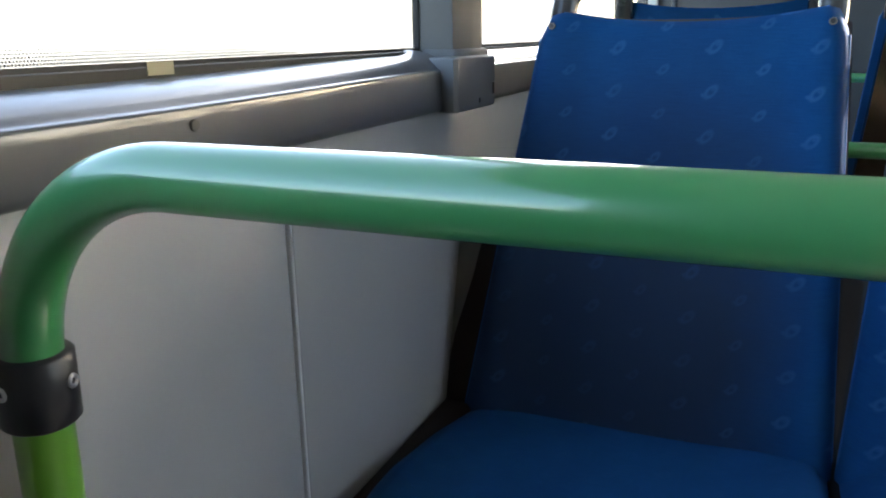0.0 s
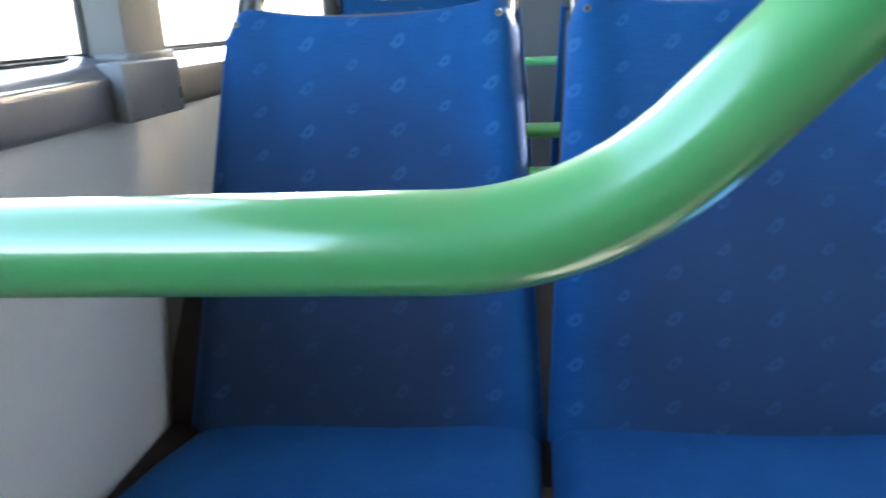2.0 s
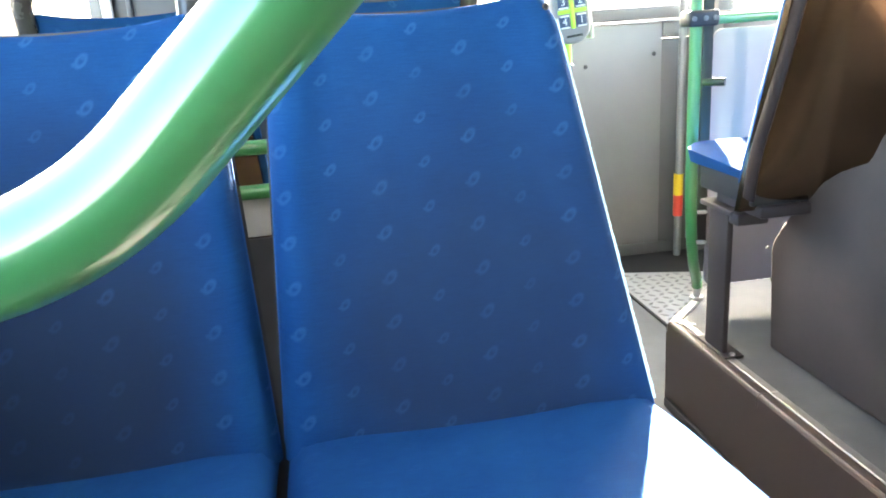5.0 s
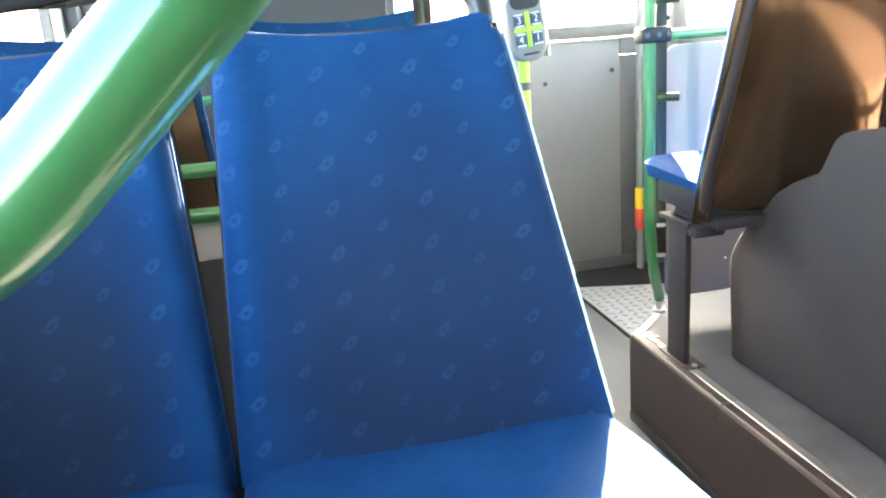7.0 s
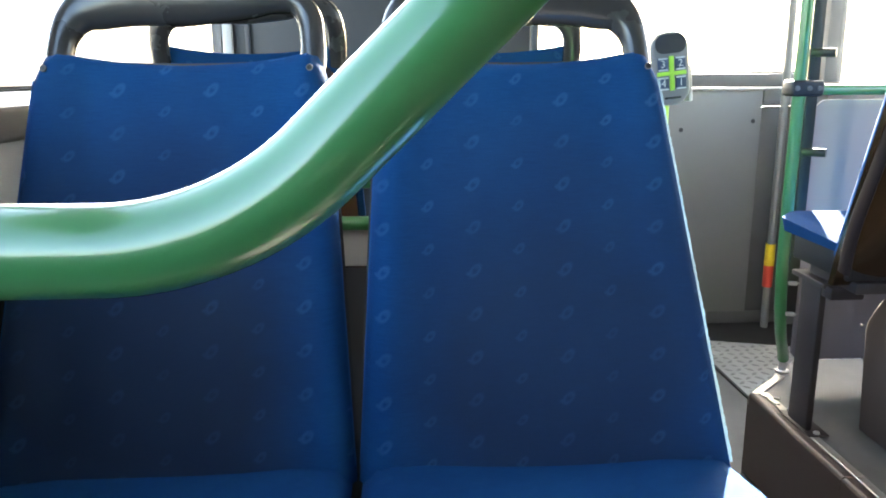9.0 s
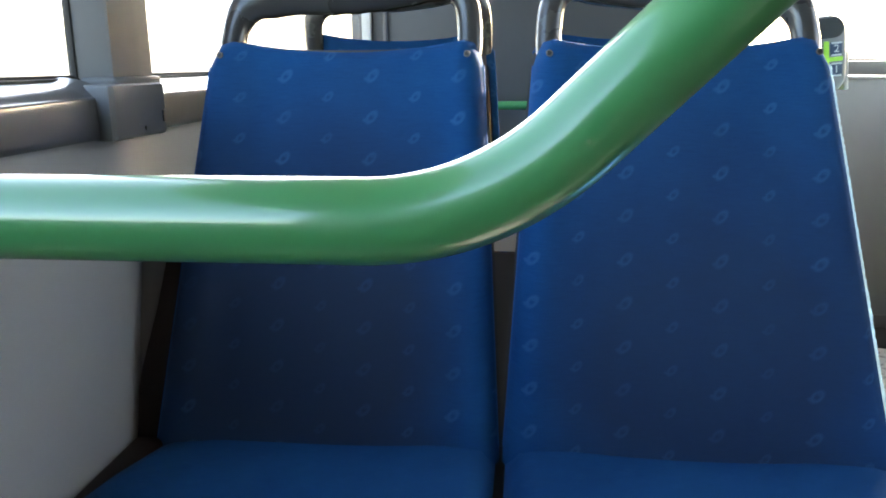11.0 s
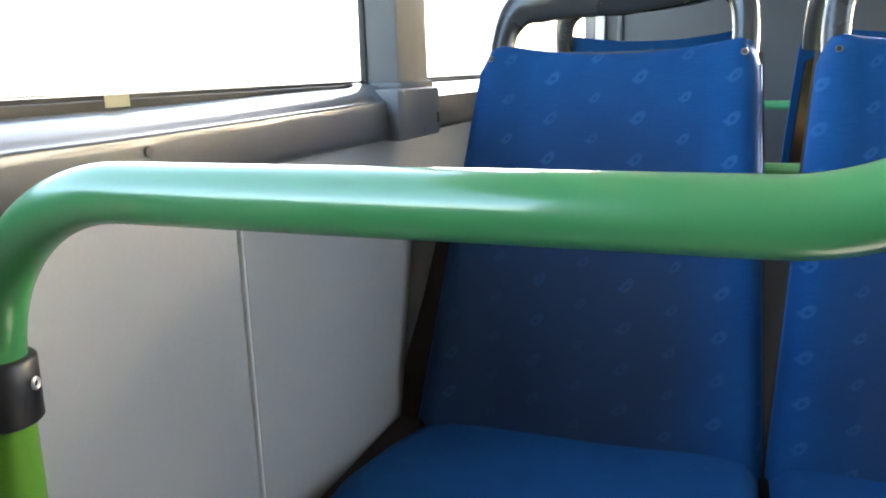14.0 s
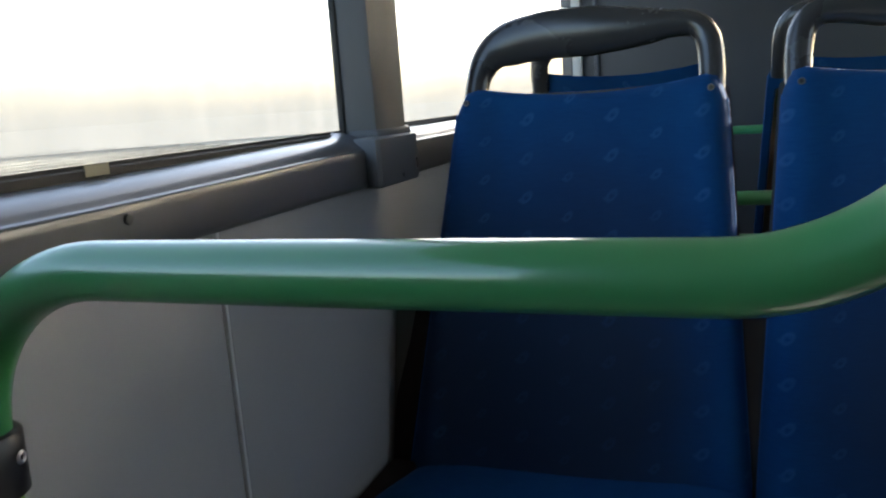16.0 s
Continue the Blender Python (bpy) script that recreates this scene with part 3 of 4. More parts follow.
# tread plate at the door
plate = part("tread_plate", prism([(1.859, 3.245), (1.859, 4.177), (X_R, 3.985), (X_R, 3.245)], "z", FLOOR_Z + 0.0005, FLOOR_Z + 0.006), TREAD)
structure(plate, "light grey studded tread plate at the bus door", "floor plate")
part("plate_edge", prism([(1.846, 3.245), (1.846, 4.192), (1.857, 4.182), (1.857, 3.245)], "z", FLOOR_Z + 0.0005, FLOOR_Z + 0.008), BLACK, plate, "black edge strip")
bm = bmesh.new()
for i in range(14):
    for j in range(22):
        cx, cy = 1.888 + i * 0.044, 3.27 + j * 0.044
        if cy > 4.150 - (cx - 1.859) * 0.30:
            continue
        s = 1 if (i + j) % 2 else -1
        a, b = Vector((0.0150, 0.0150 * s, 0)), Vector((-0.0065 * s, 0.0065, 0))
        c = Vector((cx, cy, FLOOR_Z + 0.006))
        base = [bm.verts.new(c + o) for o in (a, b, -a, -b)]
        tip = [bm.verts.new(c + o * 0.55 + Vector((0, 0, 0.0030))) for o in (a, b, -a, -b)]
        bm.faces.new(tip)
        for k in range(4):
            bm.faces.new((base[k], base[(k + 1) % 4], tip[(k + 1) % 4], tip[k]))
tagged(part("stud", bm, STUD, plate), kind="stuff")
part("door_strip", prism([(1.85, 4.200), (1.85, 4.398), (X_R, 4.398), (X_R, 4.004)], "z", FLOOR_Z + 0.0005, FLOOR_Z + 0.004), RUBBER, plate, "dark rubber threshold strip")

# wheel arch housing on the podium
arch = thing("wheel_arch_housing", "brown-grey lined wheel arch housing with a stepped rounded top", "housing")
ARCH = [(2.722, PZ), (2.732, 0.30), (2.745, 0.454), (2.738, 0.480), (2.708, 0.526), (2.656, 0.586), (2.602, 0.640), (2.555, 0.676), (2.504, 0.707), (2.455, 0.728), (2.420, 0.742),
        (2.407, 0.758), (2.387, 0.798), (2.372, 0.821), (2.354, 0.835), (2.315, 0.846), (2.244, 0.858), (2.1, 0.870), (1.5, 0.876), (1.42, 0.85), (1.40, 0.80), (1.38, PZ)]
part("cover", prism(ARCH, "x", 1.757, X_R - 0.002, 0.010, 3), CARPET, arch, angle=40)
part("bolt", disc((1.758, 2.757, 0.456), (0, 1, 0.2), 0.004, 0.004), PILLAR, arch)

# ground outside and a glowing sheet for the hazy distance
ground = part("ground", rbox(-600, 600, -600, 600, -1.3, -1.1, 0), GRASS)
structure(ground, "pale dry grass verge beyond the window", "ground")

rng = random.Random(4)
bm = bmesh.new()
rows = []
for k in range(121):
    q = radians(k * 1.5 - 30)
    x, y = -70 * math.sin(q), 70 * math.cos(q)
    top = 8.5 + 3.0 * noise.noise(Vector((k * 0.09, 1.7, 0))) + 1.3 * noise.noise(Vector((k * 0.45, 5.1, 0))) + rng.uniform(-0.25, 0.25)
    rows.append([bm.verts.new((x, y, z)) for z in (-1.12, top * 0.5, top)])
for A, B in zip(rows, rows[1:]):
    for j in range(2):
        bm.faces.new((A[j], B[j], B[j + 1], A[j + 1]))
structure(part("backdrop", bm, HAZE), "glowing sheet painted as a pale hazy line of trees in the distance", "backdrop")

# ---------------------------------------------------------------- seats
BACK_H, LEAN = 0.547, 0.25


def seat_edges(h, side):
    """Inner and outer edge of the backrest at the height h over the crease."""
    f = (h + 0.02) / 0.57
    return -0.254 + 0.034 * f, 0.2525 - 0.0985 * f if side > 0 else 0.231 - 0.073 * f


def uv_mesh(ob, origin, slope, side):
    me = ob.data
    layer = me.uv_layers.new(name="UVMap")
    worn = me.uv_layers.new(name="Wear")
    soil_shade = me.attributes.new("soil_shade", "FLOAT", "POINT")       # how worn and shaded the pile is
    soil_shade.data.foreach_set("value", [0.72 if side > 0 else 0.90] * len(me.vertices))
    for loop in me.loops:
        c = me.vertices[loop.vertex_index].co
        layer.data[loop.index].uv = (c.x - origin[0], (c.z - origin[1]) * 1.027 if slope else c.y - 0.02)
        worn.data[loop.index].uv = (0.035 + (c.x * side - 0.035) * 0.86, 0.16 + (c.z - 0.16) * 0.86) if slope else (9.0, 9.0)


def back_y(x, h, side):
    """Front face of the backrest: leaning back, a little hollow across, bolstered at the edges and the lumbar."""
    a, b = seat_edges(h, side)
    t = (x - a) / (b - a) * 2 - 1
    k = min(1.0, max(0.0, (abs(t) - 0.60) / 0.26))
    hollow = 0.014 * (1 - k * k * (3 - 2 * k)) + 0.022 * max(0.0, (-t - 0.84) / 0.16) ** 2
    lumbar = -0.012 * math.exp(-((h - 0.16) / 0.13) ** 2) * (1 - t * t)
    return LEAN * h + hollow + lumbar - 0.004


def pad_mesh(u_n, v_n, thick, side):
    """The backrest cushion as one closed pad."""
    bm = bmesh.new()
    grid_f, grid_b = [], []
    for j in range(v_n + 1):
        v = j / v_n
        h = -0.03 + (BACK_H + 0.03) * v
        rowf, rowb = [], []
        for i in range(u_n + 1):
            u = i / u_n
            a, b = seat_edges(h, side)
            x = a + (b - a) * u
            t = abs(u * 2 - 1)
            edge = max(0.0, (t - 0.93) / 0.07)
            top = max(0.0, (v - 0.955) / 0.045)
            hh = h - 0.004 * v ** 8 - 0.021 * (1 - (2 * u - 1) ** 2) * v ** 3           # dip of the top edge
            corner = max(0.0, (t - 0.86) / 0.14) * max(0.0, (v - 0.92) / 0.08)
            cx = x + (0.5 - u) * 0.016 * corner
            hh -= 0.010 * corner
            roll = 0.011 * (1 - math.sqrt(max(0.0, 1 - edge * edge))) + 0.011 * (1 - math.sqrt(max(0.0, 1 - top * top)))
            y = back_y(x, h, side) + min(roll, 0.014)
            rowf.append(bm.verts.new((cx * side, y, hh)))
            rowb.append(bm.verts.new((cx * side, LEAN * h + 0.014 + thick, hh)))
        grid_f.append(rowf)
        grid_b.append(rowb)
    for j in range(v_n):
        for i in range(u_n):
            bm.faces.new((grid_f[j][i], grid_f[j][i + 1], grid_f[j + 1][i + 1], grid_f[j + 1][i]))
            bm.faces.new((grid_b[j][i], grid_b[j + 1][i], grid_b[j + 1][i + 1], grid_b[j][i + 1]))
    for j in range(v_n):
        for g in (0, u_n):
            bm.faces.new((grid_f[j][g], grid_f[j + 1][g], grid_b[j + 1][g], grid_b[j][g]))
    for i in range(u_n):
        for g in (0, v_n):
            bm.faces.new((grid_f[g][i], grid_f[g][i + 1], grid_b[g][i + 1], grid_b[g][i]))
    return bm


def shell_mesh(side, grow, y_off, thick, top=0.012, bulge=0.012, crest=0.0):
    """The hard shell behind the pad."""
    bm = bmesh.new()
    F, B = [], []
    n, m = 30, 16
    for j in range(m + 1):
        v = j / m
        h = -0.10 + (BACK_H + 0.10 - top) * v
        f, b = [], []
        for i in range(n + 1):
            u = i / n
            a, c = seat_edges(max(h, -0.02), side)
            a, c = a - grow, c + grow
            t = 2 * u - 1
            x = a + (c - a) * u
            corner = max(0.0, (abs(t) - 0.86) / 0.14) * max(0.0, (v - 0.92) / 0.08)
            hh = h - 0.018 * corner - 0.010 * (1 - t * t) * v ** 3
            f.append(bm.verts.new((x * side, LEAN * h + y_off, hh)))
            b.append(bm.verts.new((x * side * (1 - 0.01 * abs(t)), LEAN * h + y_off + thick + bulge * max(0.0, 1 - ((t - crest) / (1 + crest if t < crest else 1 - crest)) ** 2) * (1 - (2 * v - 1) ** 6), hh)))
        F.append(f)
        B.append(b)
    for j in range(m):
        for i in range(n):
            bm.faces.new((F[j][i], F[j][i + 1], F[j + 1][i + 1], F[j + 1][i]))
            bm.faces.new((B[j][i], B[j + 1][i], B[j + 1][i + 1], B[j][i + 1]))
        for g in (0, n):
            bm.faces.new((F[j][g], F[j + 1][g], B[j + 1][g], B[j][g]))
    for i in range(n):
        for g in (0, m):
            bm.faces.new((F[g][i], F[g][i + 1], B[g][i + 1], B[g][i]))
    return bm


def cushion_mesh(side, edge_of=None, sunk=0.0, tilt=1.0):
    """The seat cushion: a soft slab, rounded at the front. edge_of: its outer edge along the depth; sunk: how far it sinks at the back."""
    bm = bmesh.new()
    n, m = 26, 22
    tops, lows = [], []
    for j in range(m + 1):
        v = j / m
        y = 0.035 - 0.475 * v
        inner = -0.250 + 0.034 * max(0.0, (v - 0.82) / 0.18) ** 2
        outer = edge_of(v) if edge_of else 0.212 + 0.034 * min(1.0, v / 0.45) - 0.060 * max(0.0, (v - 0.80) / 0.20) ** 2
        rt, rl = [], []
        for i in range(n + 1):
            u = i / n
            t = 2 * u - 1
            x = inner + (outer - inner) * u
            edge = max(0.0, (abs(t) - 0.80) / 0.20)
            nose = max(0.0, (v - 0.86) / 0.14)
            drop = 0.034 * (1 - math.sqrt(max(0.0, 1 - edge * edge))) + 0.040 * (1 - math.sqrt(max(0.0, 1 - nose * nose)))
            dish = -0.016 * (1 - t * t) * math.sin(math.pi * min(1.0, 0.25 + v * 0.75))
            rise = -0.016 * tilt * max(0.0, t) ** 2 * max(0.0, 1 - v * 1.8)
            z = 0.022 - sunk * (1 - 0.8 * v) + dish + rise + 0.030 * v - min(drop, 0.05)
            rt.append(bm.verts.new((x * side, y, z)))
            rl.append(bm.verts.new((x * side * 0.97, y * 0.985, -0.062)))
        tops.append(rt)
        lows.append(rl)
    for j in range(m):
        for i in range(n):
            bm.faces.new((tops[j][i], tops[j][i + 1], tops[j + 1][i + 1], tops[j + 1][i]))
            bm.faces.new((lows[j][i], lows[j + 1][i], lows[j + 1][i + 1], lows[j][i + 1]))
        for g in (0, n):
            bm.faces.new((tops[j][g], tops[j + 1][g], lows[j + 1][g], lows[j][g]))
    for i in range(n):
        for g in (0, m):
            bm.faces.new((tops[g][i], tops[g][i + 1], lows[g][i + 1], lows[g][i]))
    return bm


def handle_mesh(side):
    """Grip loop over the backrest: round at the feet, broad and flat along the top."""
    pts = [(-0.201, 0.50), (-0.201, 0.552), (-0.195, 0.588), (-0.176, 0.609), (-0.143, 0.612), (-0.103, 0.6115), (-0.033, 0.6125), (0.037, 0.6125), (0.094, 0.604), (0.125, 0.588), (0.142, 0.555), (0.146, 0.50)]
    rad = [0.0180, 0.0180, 0.0182, 0.0185, 0.0200, 0.0275, 0.0365, 0.0365, 0.0340, 0.0260, 0.0188, 0.0180]
    dep = [0.0170, 0.0170, 0.0175, 0.0180, 0.0185, 0.0190, 0.0190, 0.0190, 0.0185, 0.0180, 0.0172, 0.0170]
    line = smooth_line([(x * side, LEAN * h + 0.040 + 0.012 * math.sin(math.pi * min(1, max(0, (h - 0.5) / 0.25))), h) for x, h in pts], 6)

    def spread(vals):
        out = []
        for a, b in zip(vals, vals[1:]):
            out += [a + (b - a) * k / 6 for k in range(6)]
        return out + [vals[-1]]
    return sweep(line, spread(rad), 18, depth=spread(dep))


def bent_line(points, n):
    """The polyline in n even pieces."""
    out = []
    for k in range(n + 1):
        q = k / n * (len(points) - 1)
        i = min(int(q), len(points) - 2)
        out.append(tuple(a + (b - a) * (q - i) for a, b in zip(points[i], points[i + 1])))
    return out


def bus_seat(side, at, turn, label, rear=None, rear_label="", low=False, reach=1.0, edge_of=None, sunk=0.0, tilt=1.0, bulge=0.046, crest=0.0):
    s = thing("bus_seat", label, "seat", "bus seats")
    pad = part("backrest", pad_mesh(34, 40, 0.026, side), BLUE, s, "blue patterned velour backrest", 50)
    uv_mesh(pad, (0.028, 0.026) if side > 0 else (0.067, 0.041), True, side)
    bm = cushion_mesh(side, edge_of, sunk, tilt)
    for v in bm.verts:
        v.co.y *= reach
        v.co.z = v.co.z if reach == 1 else v.co.z * 0.46 + 0.004
    cush = part("seat", bm, BLUE, s, "blue velour seat cushion", 60)
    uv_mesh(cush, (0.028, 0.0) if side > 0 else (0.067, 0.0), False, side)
    shell = part("shell", shell_mesh(side, -0.012 if low else 0.004, 0.041, 0.016, 0.055 if low else 0.012, bulge if rear else 0.012, crest), rear or SHELL, s, rear_label or "dark plastic rear shell", 50)
    part("pan", rbox(*((-0.235, 0.225) if side > 0 else (-0.225, 0.235)), -0.40 * reach + (0.06 if reach < 1 else 0.0), 0.05, -0.088, -0.0622 if reach == 1 else -0.0250, 0.008), SHELL, s)
    grip = part("grip", handle_mesh(side), GRIP, s, "dark grey moulded grip loop", 60)
    inner, outer, over = [], [], []
    for line, q in ((inner, 0), (outer, 1)):
        for k in range(25):
            h = -0.01 + 0.512 * k / 24
            ends = seat_edges(h, side)
            line.append(((ends[q] - 0.0008 * (2 * q - 1)) * side, back_y(ends[q], h, side) + 0.013, h))
    a, b = seat_edges(BACK_H, side)
    for k in range(13):
        u = k / 12
        x = a + 0.024 + (b - a - 0.048) * u
        over.append((x * side, back_y(x, BACK_H, side) + 0.013, BACK_H - 0.006 - 0.021 * (1 - ((x - a) / (b - a) * 2 - 1) ** 2)))
    for line in (inner, over) if side > 0 else (inner, over, outer):
        part("piping", sweep(line, 0.0018, 8, depth=0.0036), SEAM, pad)
    if side > 0:
        # frayed welt along the aisle edge, its sunlit glow put into a paler colour
        fray = random.Random(4)
        bits = bent_line(outer, 200)
        part("piping", sweep([(x + 0.0030 - 0.0012 * k / 200, y + 0.001, z) for k, (x, y, z) in enumerate(bits)], [0.0035 - 0.0013 * k / 200 + fray.uniform(-0.0009, 0.0006) for k in range(201)], 8, depth=[0.0010 + fray.uniform(0, 0.0006) for k in range(201)]), SUNLIT_WELT, pad, "frayed blue welt, paled for the sun on it")
    for x in (-0.2010, 0.1460):
        y = back_y(x, 0.518, side) + 0.001
        hole = part("rivet", ring_bead((x * side, y - 0.0005, 0.519), (0, -1, 0.25), 0.0038, 0.0010), LEDGE, pad, "dull metal eyelet")
        part("rivet_core", disc((x * side, y + 0.001, 0.519), (0, -1, 0.25), 0.004, 0.002), BLACK, hole)
    for x in (-0.16, 0.12) if reach == 1 else ():
        part("leg", rbox(x * side - 0.018, x * side + 0.018, -0.22, -0.17, -0.40, -0.088, 0.006), SHELL, s)
    s.matrix_world = pose(*at, 0, 0, turn)
    return s


bus_seat(1, (0.780, 1.870, 0.580), 0, "blue patterned velour bus seat beside the aisle, partly sunlit", edge_of=lambda v: 0.254 + 0.012 * min(1.0, v / 0.3) - 0.060 * max(0.0, (v - 0.80) / 0.20) ** 2, sunk=0.020, tilt=0.0)
near_left = bus_seat(-1, (0.267, 1.870, 0.580), 0, "blue patterned velour bus seat beside the window wall", edge_of=lambda v: 0.230 + 0.016 * min(1.0, v / 0.3) - 0.055 * max(0.0, (v - 0.55) / 0.45) ** 1.5, sunk=0.020)
# dark gusset between its backrest and the wall, running on as a lip along the cushion
gusset = [(-0.261, -0.08), (-0.261, 0.050), (-0.257, 0.085), (-0.247, 0.125), (-0.236, 0.170), (-0.227, 0.220), (-0.221, 0.255), (-0.190, 0.262), (-0.190, -0.08)]
bm = prism(gusset, "y", 0.008, 0.034, 0.004)
for v in bm.verts:
    v.co.y += LEAN * v.co.z
part("side_gusset", bm, RIM, near_left, "dark brown plastic gusset beside the backrest")
# added sheet whose grey-brown colour is the seat's shade on the wall
shade_sheet = prism([(-0.2668, -0.05), (-0.2668, 0.268), (-0.225, 0.285), (-0.190, 0.285), (-0.190, -0.05)], "y", 0.022, 0.036, 0.003)
for v in shade_sheet.verts:
    v.co.y += LEAN * v.co.z
part("side_shade", shade_sheet, WALL_SHADE, near_left, "grey-brown sheet standing in for shade between seat and wall")
part("side_lip", rbox(-0.2655, -0.215, -0.405, 0.026, -0.0615, -0.009, 0.009, 3), RIM, near_left, "dark brown plastic lip beside the cushion")
# second row, back to back with the first
bus_seat(-1, (0.786, 2.690, 0.608), 180, "blue bus seat with a dark brown rear shell beside the aisle", BRONZE, "dark glossy brown rear shell", True)
bus_seat(1, (0.262, 2.690, 0.608), 180, "blue bus seat with a dark brown rear shell beside the window", BRONZE, "dark glossy brown rear shell", True)
# seat on the podium, its gloss brown rear shell towards the camera
far = bus_seat(-1, (1.841, 2.650, 0.705), 180, "blue bus seat with a glossy brown rear shell, on the podium", BRONZE, "glossy brown rear shell in a dark rim", reach=0.66, bulge=0.075, crest=0.5)
bm = sweep(smooth_line([(-0.256, 0.072, -0.06), (-0.250, 0.085, 0.05), (-0.232, 0.135, 0.25), (-0.210, 0.19, 0.48), (-0.16, 0.20, 0.535), (-0.03, 0.20, 0.535), (0.11, 0.20, 0.535), (0.170, 0.19, 0.48), (0.205, 0.135, 0.25), (0.245, 0.085, 0.05), (0.258, 0.072, -0.06)]), 0.0065, 12, depth=0.024)
for v in bm.verts:
    v.co.x *= -1
part("rim", bm, RIM, far, "dark plastic rim")
part("underframe", rbox(-0.20, 0.215, -0.15, 0.06, -0.118, -0.0885, 0.008), POST, far)
part("front_bracket", rbox(0.150, 0.235, -0.05, -0.005, -0.15, -0.119, 0.006), POST, far)

post = thing("seat_post", "brown-grey painted square steel seat post on the podium edge", "post")
part("column", rbox(1.610, 1.628, 2.708, 2.802, PZ + 0.006, 0.590, 0.005), POST, post)
part("foot_plate", rbox(1.603, 1.660, 2.680, 2.836, PZ + 0.004, PZ + 0.009, 0.003), POST, post)
for py in (2.690, 2.826):
    part("bolt", disc((1.630, py, PZ + 0.009), (0, 0, 1), 0.008, 0.006, 6), STEEL, post)
part("top_flange", rbox(1.600, 1.690, 2.680, 2.836, 0.576, 0.590, 0.003), POST, post)

# ---------------------------------------------------------------- green handrail in front of the camera
BY, TUBE = 1.2143, 0.0173
rail = thing("handrail", "glossy green enamelled tube handrail bent down at the wall", "handrail")
line = bent([(0.0097, BY, FLOOR_Z), (0.0384, BY, 1.0258), (0.5319, BY, 1.0272), (0.8109, BY, 1.2993), (0.8109, BY, ROOF_Z)], (0.1178, 0.117, 0.10), 20)
JOIN = 0.886                                          # where the two tubes meet inside the clamp


def tube_x(z):
    return 0.0097 + (z - FLOOR_Z) * 0.0257


part("tube", sweep([Vector((tube_x(JOIN), BY, JOIN))] + line[1:], TUBE, 40), GREEN, rail, angle=60)
part("lower_tube", sweep([line[0], Vector((tube_x(JOIN - 0.001), BY, JOIN - 0.001))], TUBE - 0.0002, 40), LIME_DARK, rail, "yellow-green lower tube", 60)
CLZ, CLT = 0.8945, 0.0257                             # clamp height and its lean
CX = tube_x(CLZ)
axis = Vector((CLT, 0, 1)).normalized()
mid = Vector((CX, BY, CLZ))
clamp = part("clamp", sweep([mid + axis * d for d in (-0.0225, -0.0205, 0.0205, 0.0225)], [0.0205, 0.0225, 0.0225, 0.0205], 40, tilt=Vector((1, 0, 0))), BLACK, rail, "black plastic clamp ring", 50)
for q in (18, -92):
    d = Vector((math.cos(radians(q)), math.sin(radians(q)), 0))
    c = mid + d * 0.0215 + axis * 0.004
    bolt = part("screw", ring_bead(c + d * 0.0012, d, 0.0034, 0.0013), STEEL, clamp, "steel socket screw")
    part("socket", disc(c, d, 0.0030, 0.0012), BLACK, bolt)

# ---------------------------------------------------------------- behind the seats
frame_rail = thing("tube_rail", "green tube rails with a grey panel between the seat rows", "rail")
for z, y in ((0.911, 2.250), (0.838, 2.250)):
    part("bar", sweep([(0.03, y, z), (1.00, y, z)], 0.0125, 16), GREEN, frame_rail)
for x in (0.03, 1.00):
    part("upright", sweep([(x, 2.250, FLOOR_Z), (x, 2.250, 0.911)], 0.0125, 14), GREEN, frame_rail)
part("upper_panel", rbox(0.045, 0.985, 2.262, 2.276, 0.758, 0.826, 0.003), LIGHT_GREY, frame_rail, "light grey panel")
part("lower_panel", rbox(0.045, 0.985, 2.264, 2.274, FLOOR_Z, 0.755, 0.003), DARK_WALL, frame_rail, "dark panel")
guard = thing("guard_rail", "green tube guard rail before the dark partition", "guard rail")
part("bar", sweep([(0.02, 3.2, 0.966), (1.02, 3.2, 0.966)], 0.0125, 14), GREEN, guard)
for x in (0.02, 1.02):
    part("upright", sweep([(x, 3.2, FLOOR_Z), (x, 3.2, 0.966)], 0.0125, 14), GREEN, guard)

# ---------------------------------------------------------------- door area
pole = thing("grab_pole", "green enamelled grab pole with clamps beside the door", "pole")
part("tube", sweep(smooth_line([(1.643, 2.970, ROOF_Z), (1.643, 2.970, 1.2), (1.643, 2.970, 0.64), (1.654, 2.985, 0.49), (1.688, 3.030, 0.35), (1.738, 3.100, 0.26), (1.752, 3.120, PZ + 0.045)], 8), 0.0165, 18), GREEN, pole)
part("clamp", rbox(1.612, 1.700, 2.946, 3.004, 1.029, 1.071, 0.008, 3), BLACK, pole, "dark double pipe clamp")
for cx in (1.625, 1.658, 1.686):
    part("clamp_screw", disc((cx, 2.946, 1.050), (0, -1, 0), 0.007, 0.004, 8), PILLAR, pole)
part("cross_bar", sweep([(1.70, 2.998, 1.045), (X_R, 2.998, 1.045)], 0.0145, 16), GREEN, pole)
for z in (0.515, 0.425):
    part("fixing", disc((1.662, 2.962, z), (1, -0.3, 0), 0.006, 0.028), STEEL, pole)
stud = thing("floor_stud", "steel floor stud with a round flange on the podium", "stud")
part("flange", disc((1.752, 3.120, PZ + 0.001), (0, 0, 1), 0.021, 0.008), STEEL, stud)
part("stem", disc((1.752, 3.120, PZ + 0.009), (0, 0, 1), 0.011, 0.038), STEEL, stud)

part("screen_post", rbox(1.684, 1.716, 3.006, 3.040, 0.40, ROOF_Z, 0.005), BLACK, pole, "black screen post")
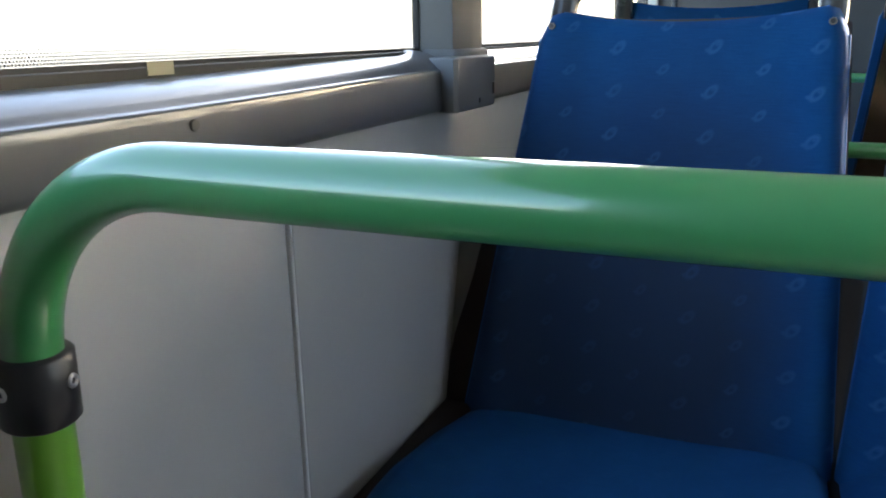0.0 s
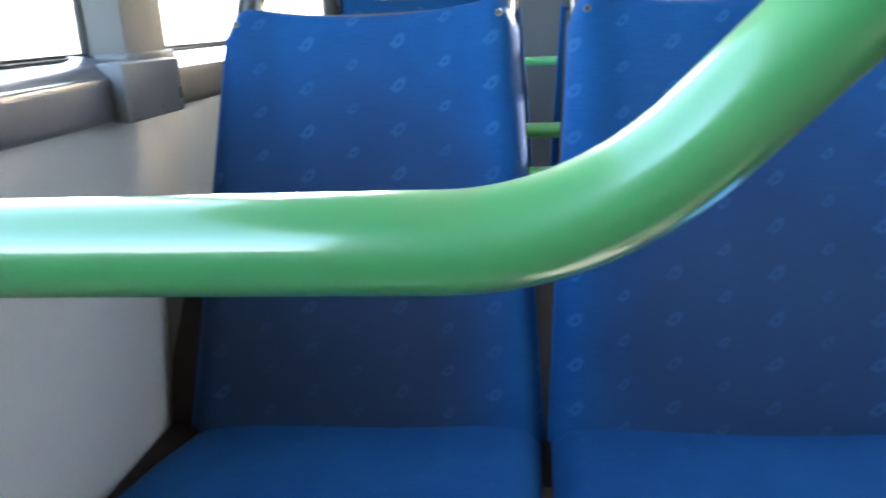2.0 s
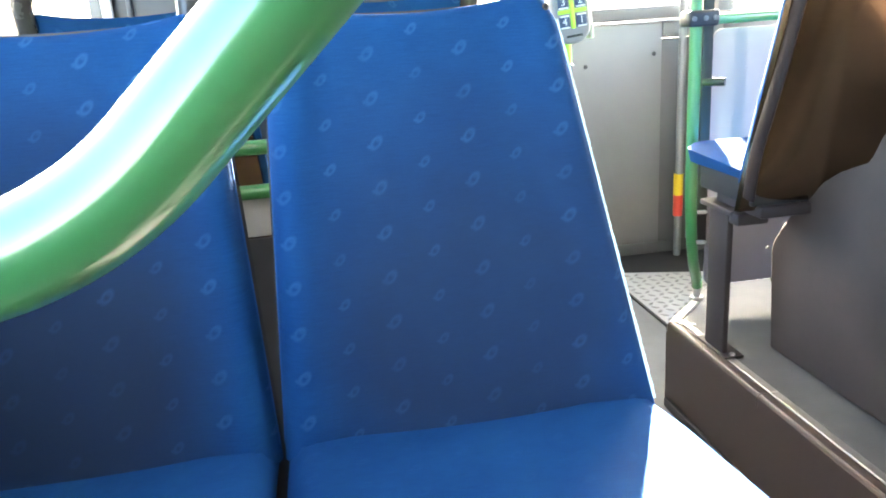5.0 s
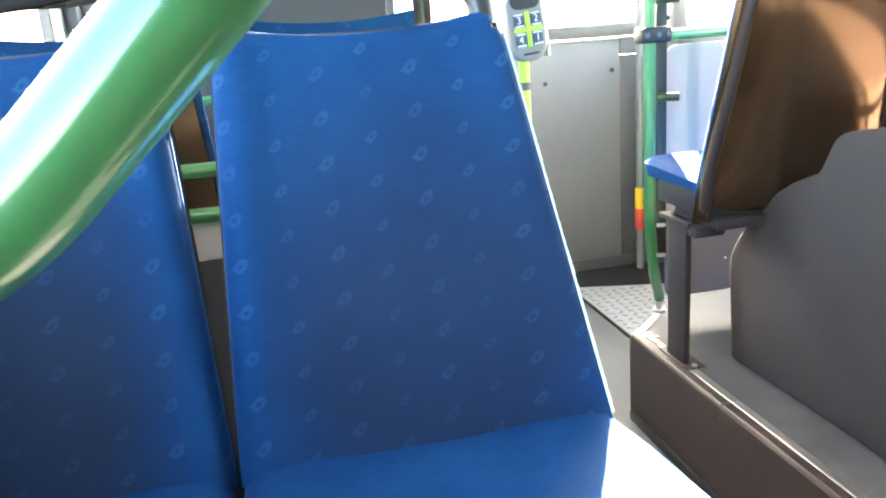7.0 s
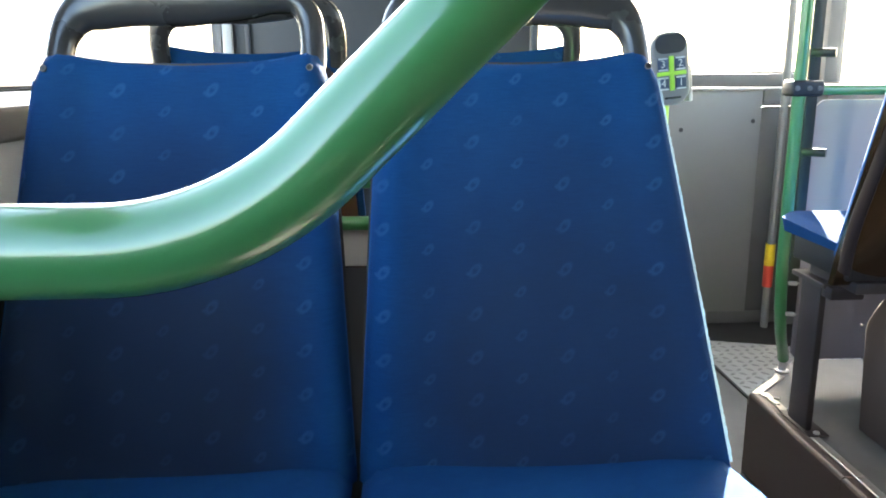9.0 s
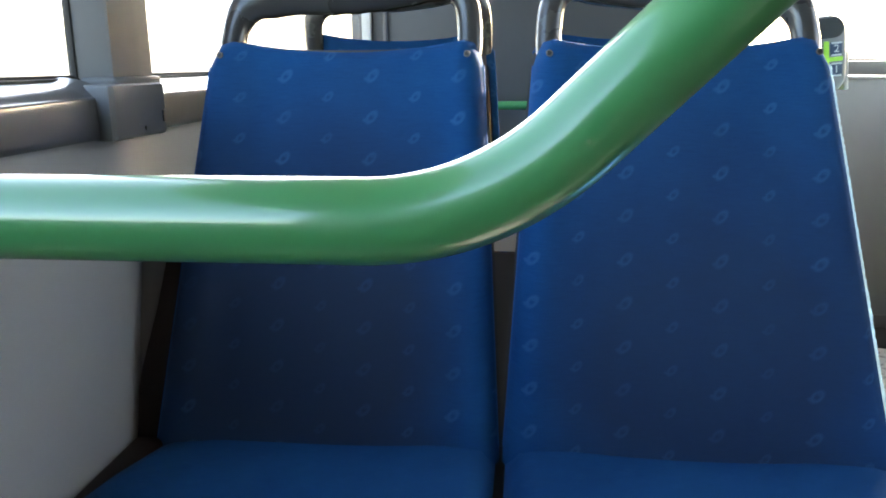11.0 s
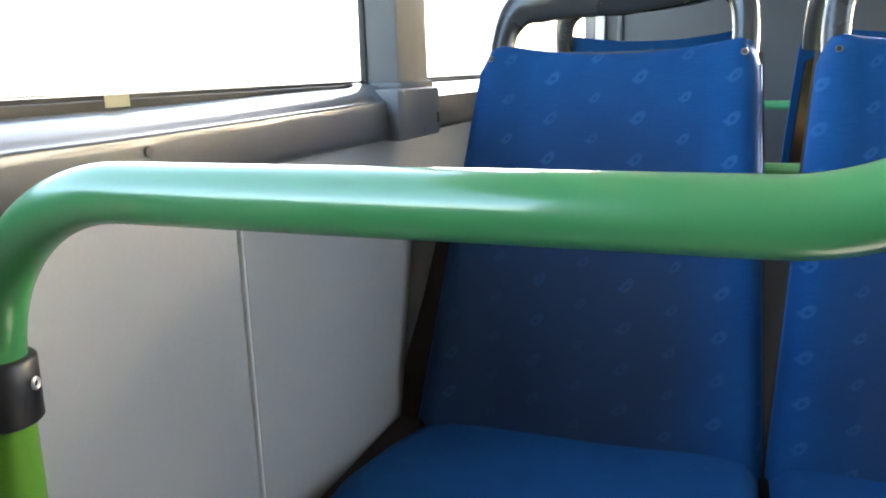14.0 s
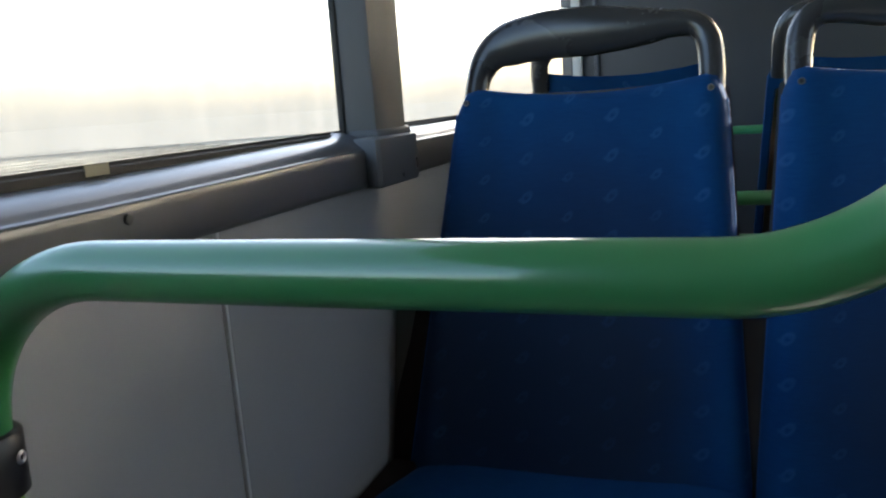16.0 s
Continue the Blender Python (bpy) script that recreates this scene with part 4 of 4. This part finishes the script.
for z in (0.877, 1.142):
    part("handle", sweep([(1.690, 3.010, z), (1.735, 2.972, z)], 0.0115, 14), BLACK, pole, "black peg handle")

scr = thing("side_screen", "opaque lavender-grey screen panel with rounded corners", "screen")


def rounded_rect(a0, a1, b0, b1, r, n=8):
    out = []
    for cx, cy, q in ((a1 - r, b1 - r, 0), (a0 + r, b1 - r, 90), (a0 + r, b0 + r, 180), (a1 - r, b0 + r, 270)):
        out += [(cx + r * math.cos(radians(q + 90 * k / n)), cy + r * math.sin(radians(q + 90 * k / n))) for k in range(n + 1)]
    return out


# opaque sheet, its shadow left off so that sun reaches the podium seat
part("sheet", prism(rounded_rect(1.722, 2.46, 0.263, 1.018, 0.03), "y", 3.022, 3.030, 0.002), SCREEN_PANEL, scr).visible_shadow = False
part("edge_clip", rbox(1.95, 2.02, 3.012, 3.036, 0.245, 0.268, 0.004), BLACK, scr)

tube = thing("grey_stanchion", "grey steel stanchion with a yellow and red tab", "stanchion")
part("tube", sweep([(2.283, 4.330, FLOOR_Z), (2.283, 4.330, ROOF_Z)], 0.017, 16), STANCHION, tube)
part("yellow_tab", sweep([(2.280, 4.328, 0.216), (2.280, 4.328, 0.318)], 0.0225, 16), YELLOW, tube)
part("red_tab", sweep([(2.280, 4.328, 0.114), (2.280, 4.328, 0.2155)], 0.0225, 16), RED, tube)

# ticket machine on its lime pole
mast = thing("validator_pole", "lime green pole carrying a ticket machine", "pole")
part("tube", sweep([(1.402, 3.335, FLOOR_Z), (1.402, 3.335, 1.02)], 0.0165, 16), LIME, mast)
part("collar", sweep([(1.402, 3.335, 0.905), (1.402, 3.335, 0.930)], 0.0195, 16), SILL, mast)
part("foot", disc((1.402, 3.335, FLOOR_Z), (0, 0, 1), 0.05, 0.012), STEEL, mast)
val_box = thing("ticket_validator", "grey rounded ticket machine with a lime cross and numbered keys", "ticket machine")
face = rounded_rect(1.335, 1.449, 0.985, 1.205, 0.050, 10)
part("case", prism(face, "y", 3.270, 3.345, 0.010, 3), CASE, val_box)
part("screen_band", prism(rounded_rect(1.345, 1.439, 1.140, 1.196, 0.026, 8), "y", 3.2665, 3.2705), SHELL, val_box, "dark rounded display")
part("side_plate", rbox(1.449, 1.463, 3.29, 3.36, 0.990, 1.100, 0.005), LIGHT_GREY, val_box)
part("cross_upright", rbox(1.3855, 1.3995, 3.2660, 3.2705, 1.030, 1.132, 0.001), LIME, val_box, "lime green cross")
part("cross_bar", rbox(1.348, 1.437, 3.2664, 3.2706, 1.075, 1.087, 0.001), LIME, val_box)
part("slot", rbox(1.368, 1.418, 3.2665, 3.2705, 1.005, 1.012, 0.001), BLACK, val_box)
for cx, cz, char in ((1.366, 1.109, "3"), (1.419, 1.109, "2"), (1.366, 1.052, "4"), (1.419, 1.052, "1")):
    key = part("key", rbox(cx - 0.016, cx + 0.016, 3.2655, 3.2705, cz - 0.019, cz + 0.019, 0.003), INK, val_box, "dark key with a white number")
    txt = bpy.data.curves.new("digit", "FONT")
    txt.body, txt.size, txt.align_x, txt.align_y, txt.extrude = char, 0.030, "CENTER", "CENTER", 0.0003
    txt.materials.append(WHITE)
    digit = new("digit", txt)
    digit.parent = key
    digit.matrix_world = pose(cx, 3.2648, cz, 90, 0, 0)
    for dz in (-0.0165, 0.0165):
        part("key_line", rbox(cx - 0.014, cx + 0.014, 3.2645, 3.2658, cz + dz - 0.0022, cz + dz + 0.0022, 0), WHITE, key)
# the machine leans a little on its pole
pivot = Vector((1.387, 3.335, 1.0))
val_box.matrix_world = Matrix.Translation(pivot + Vector((0.015, 0, 0.009))) @ Matrix.Rotation(radians(-6), 4, "Y") @ Matrix.Translation(-pivot)
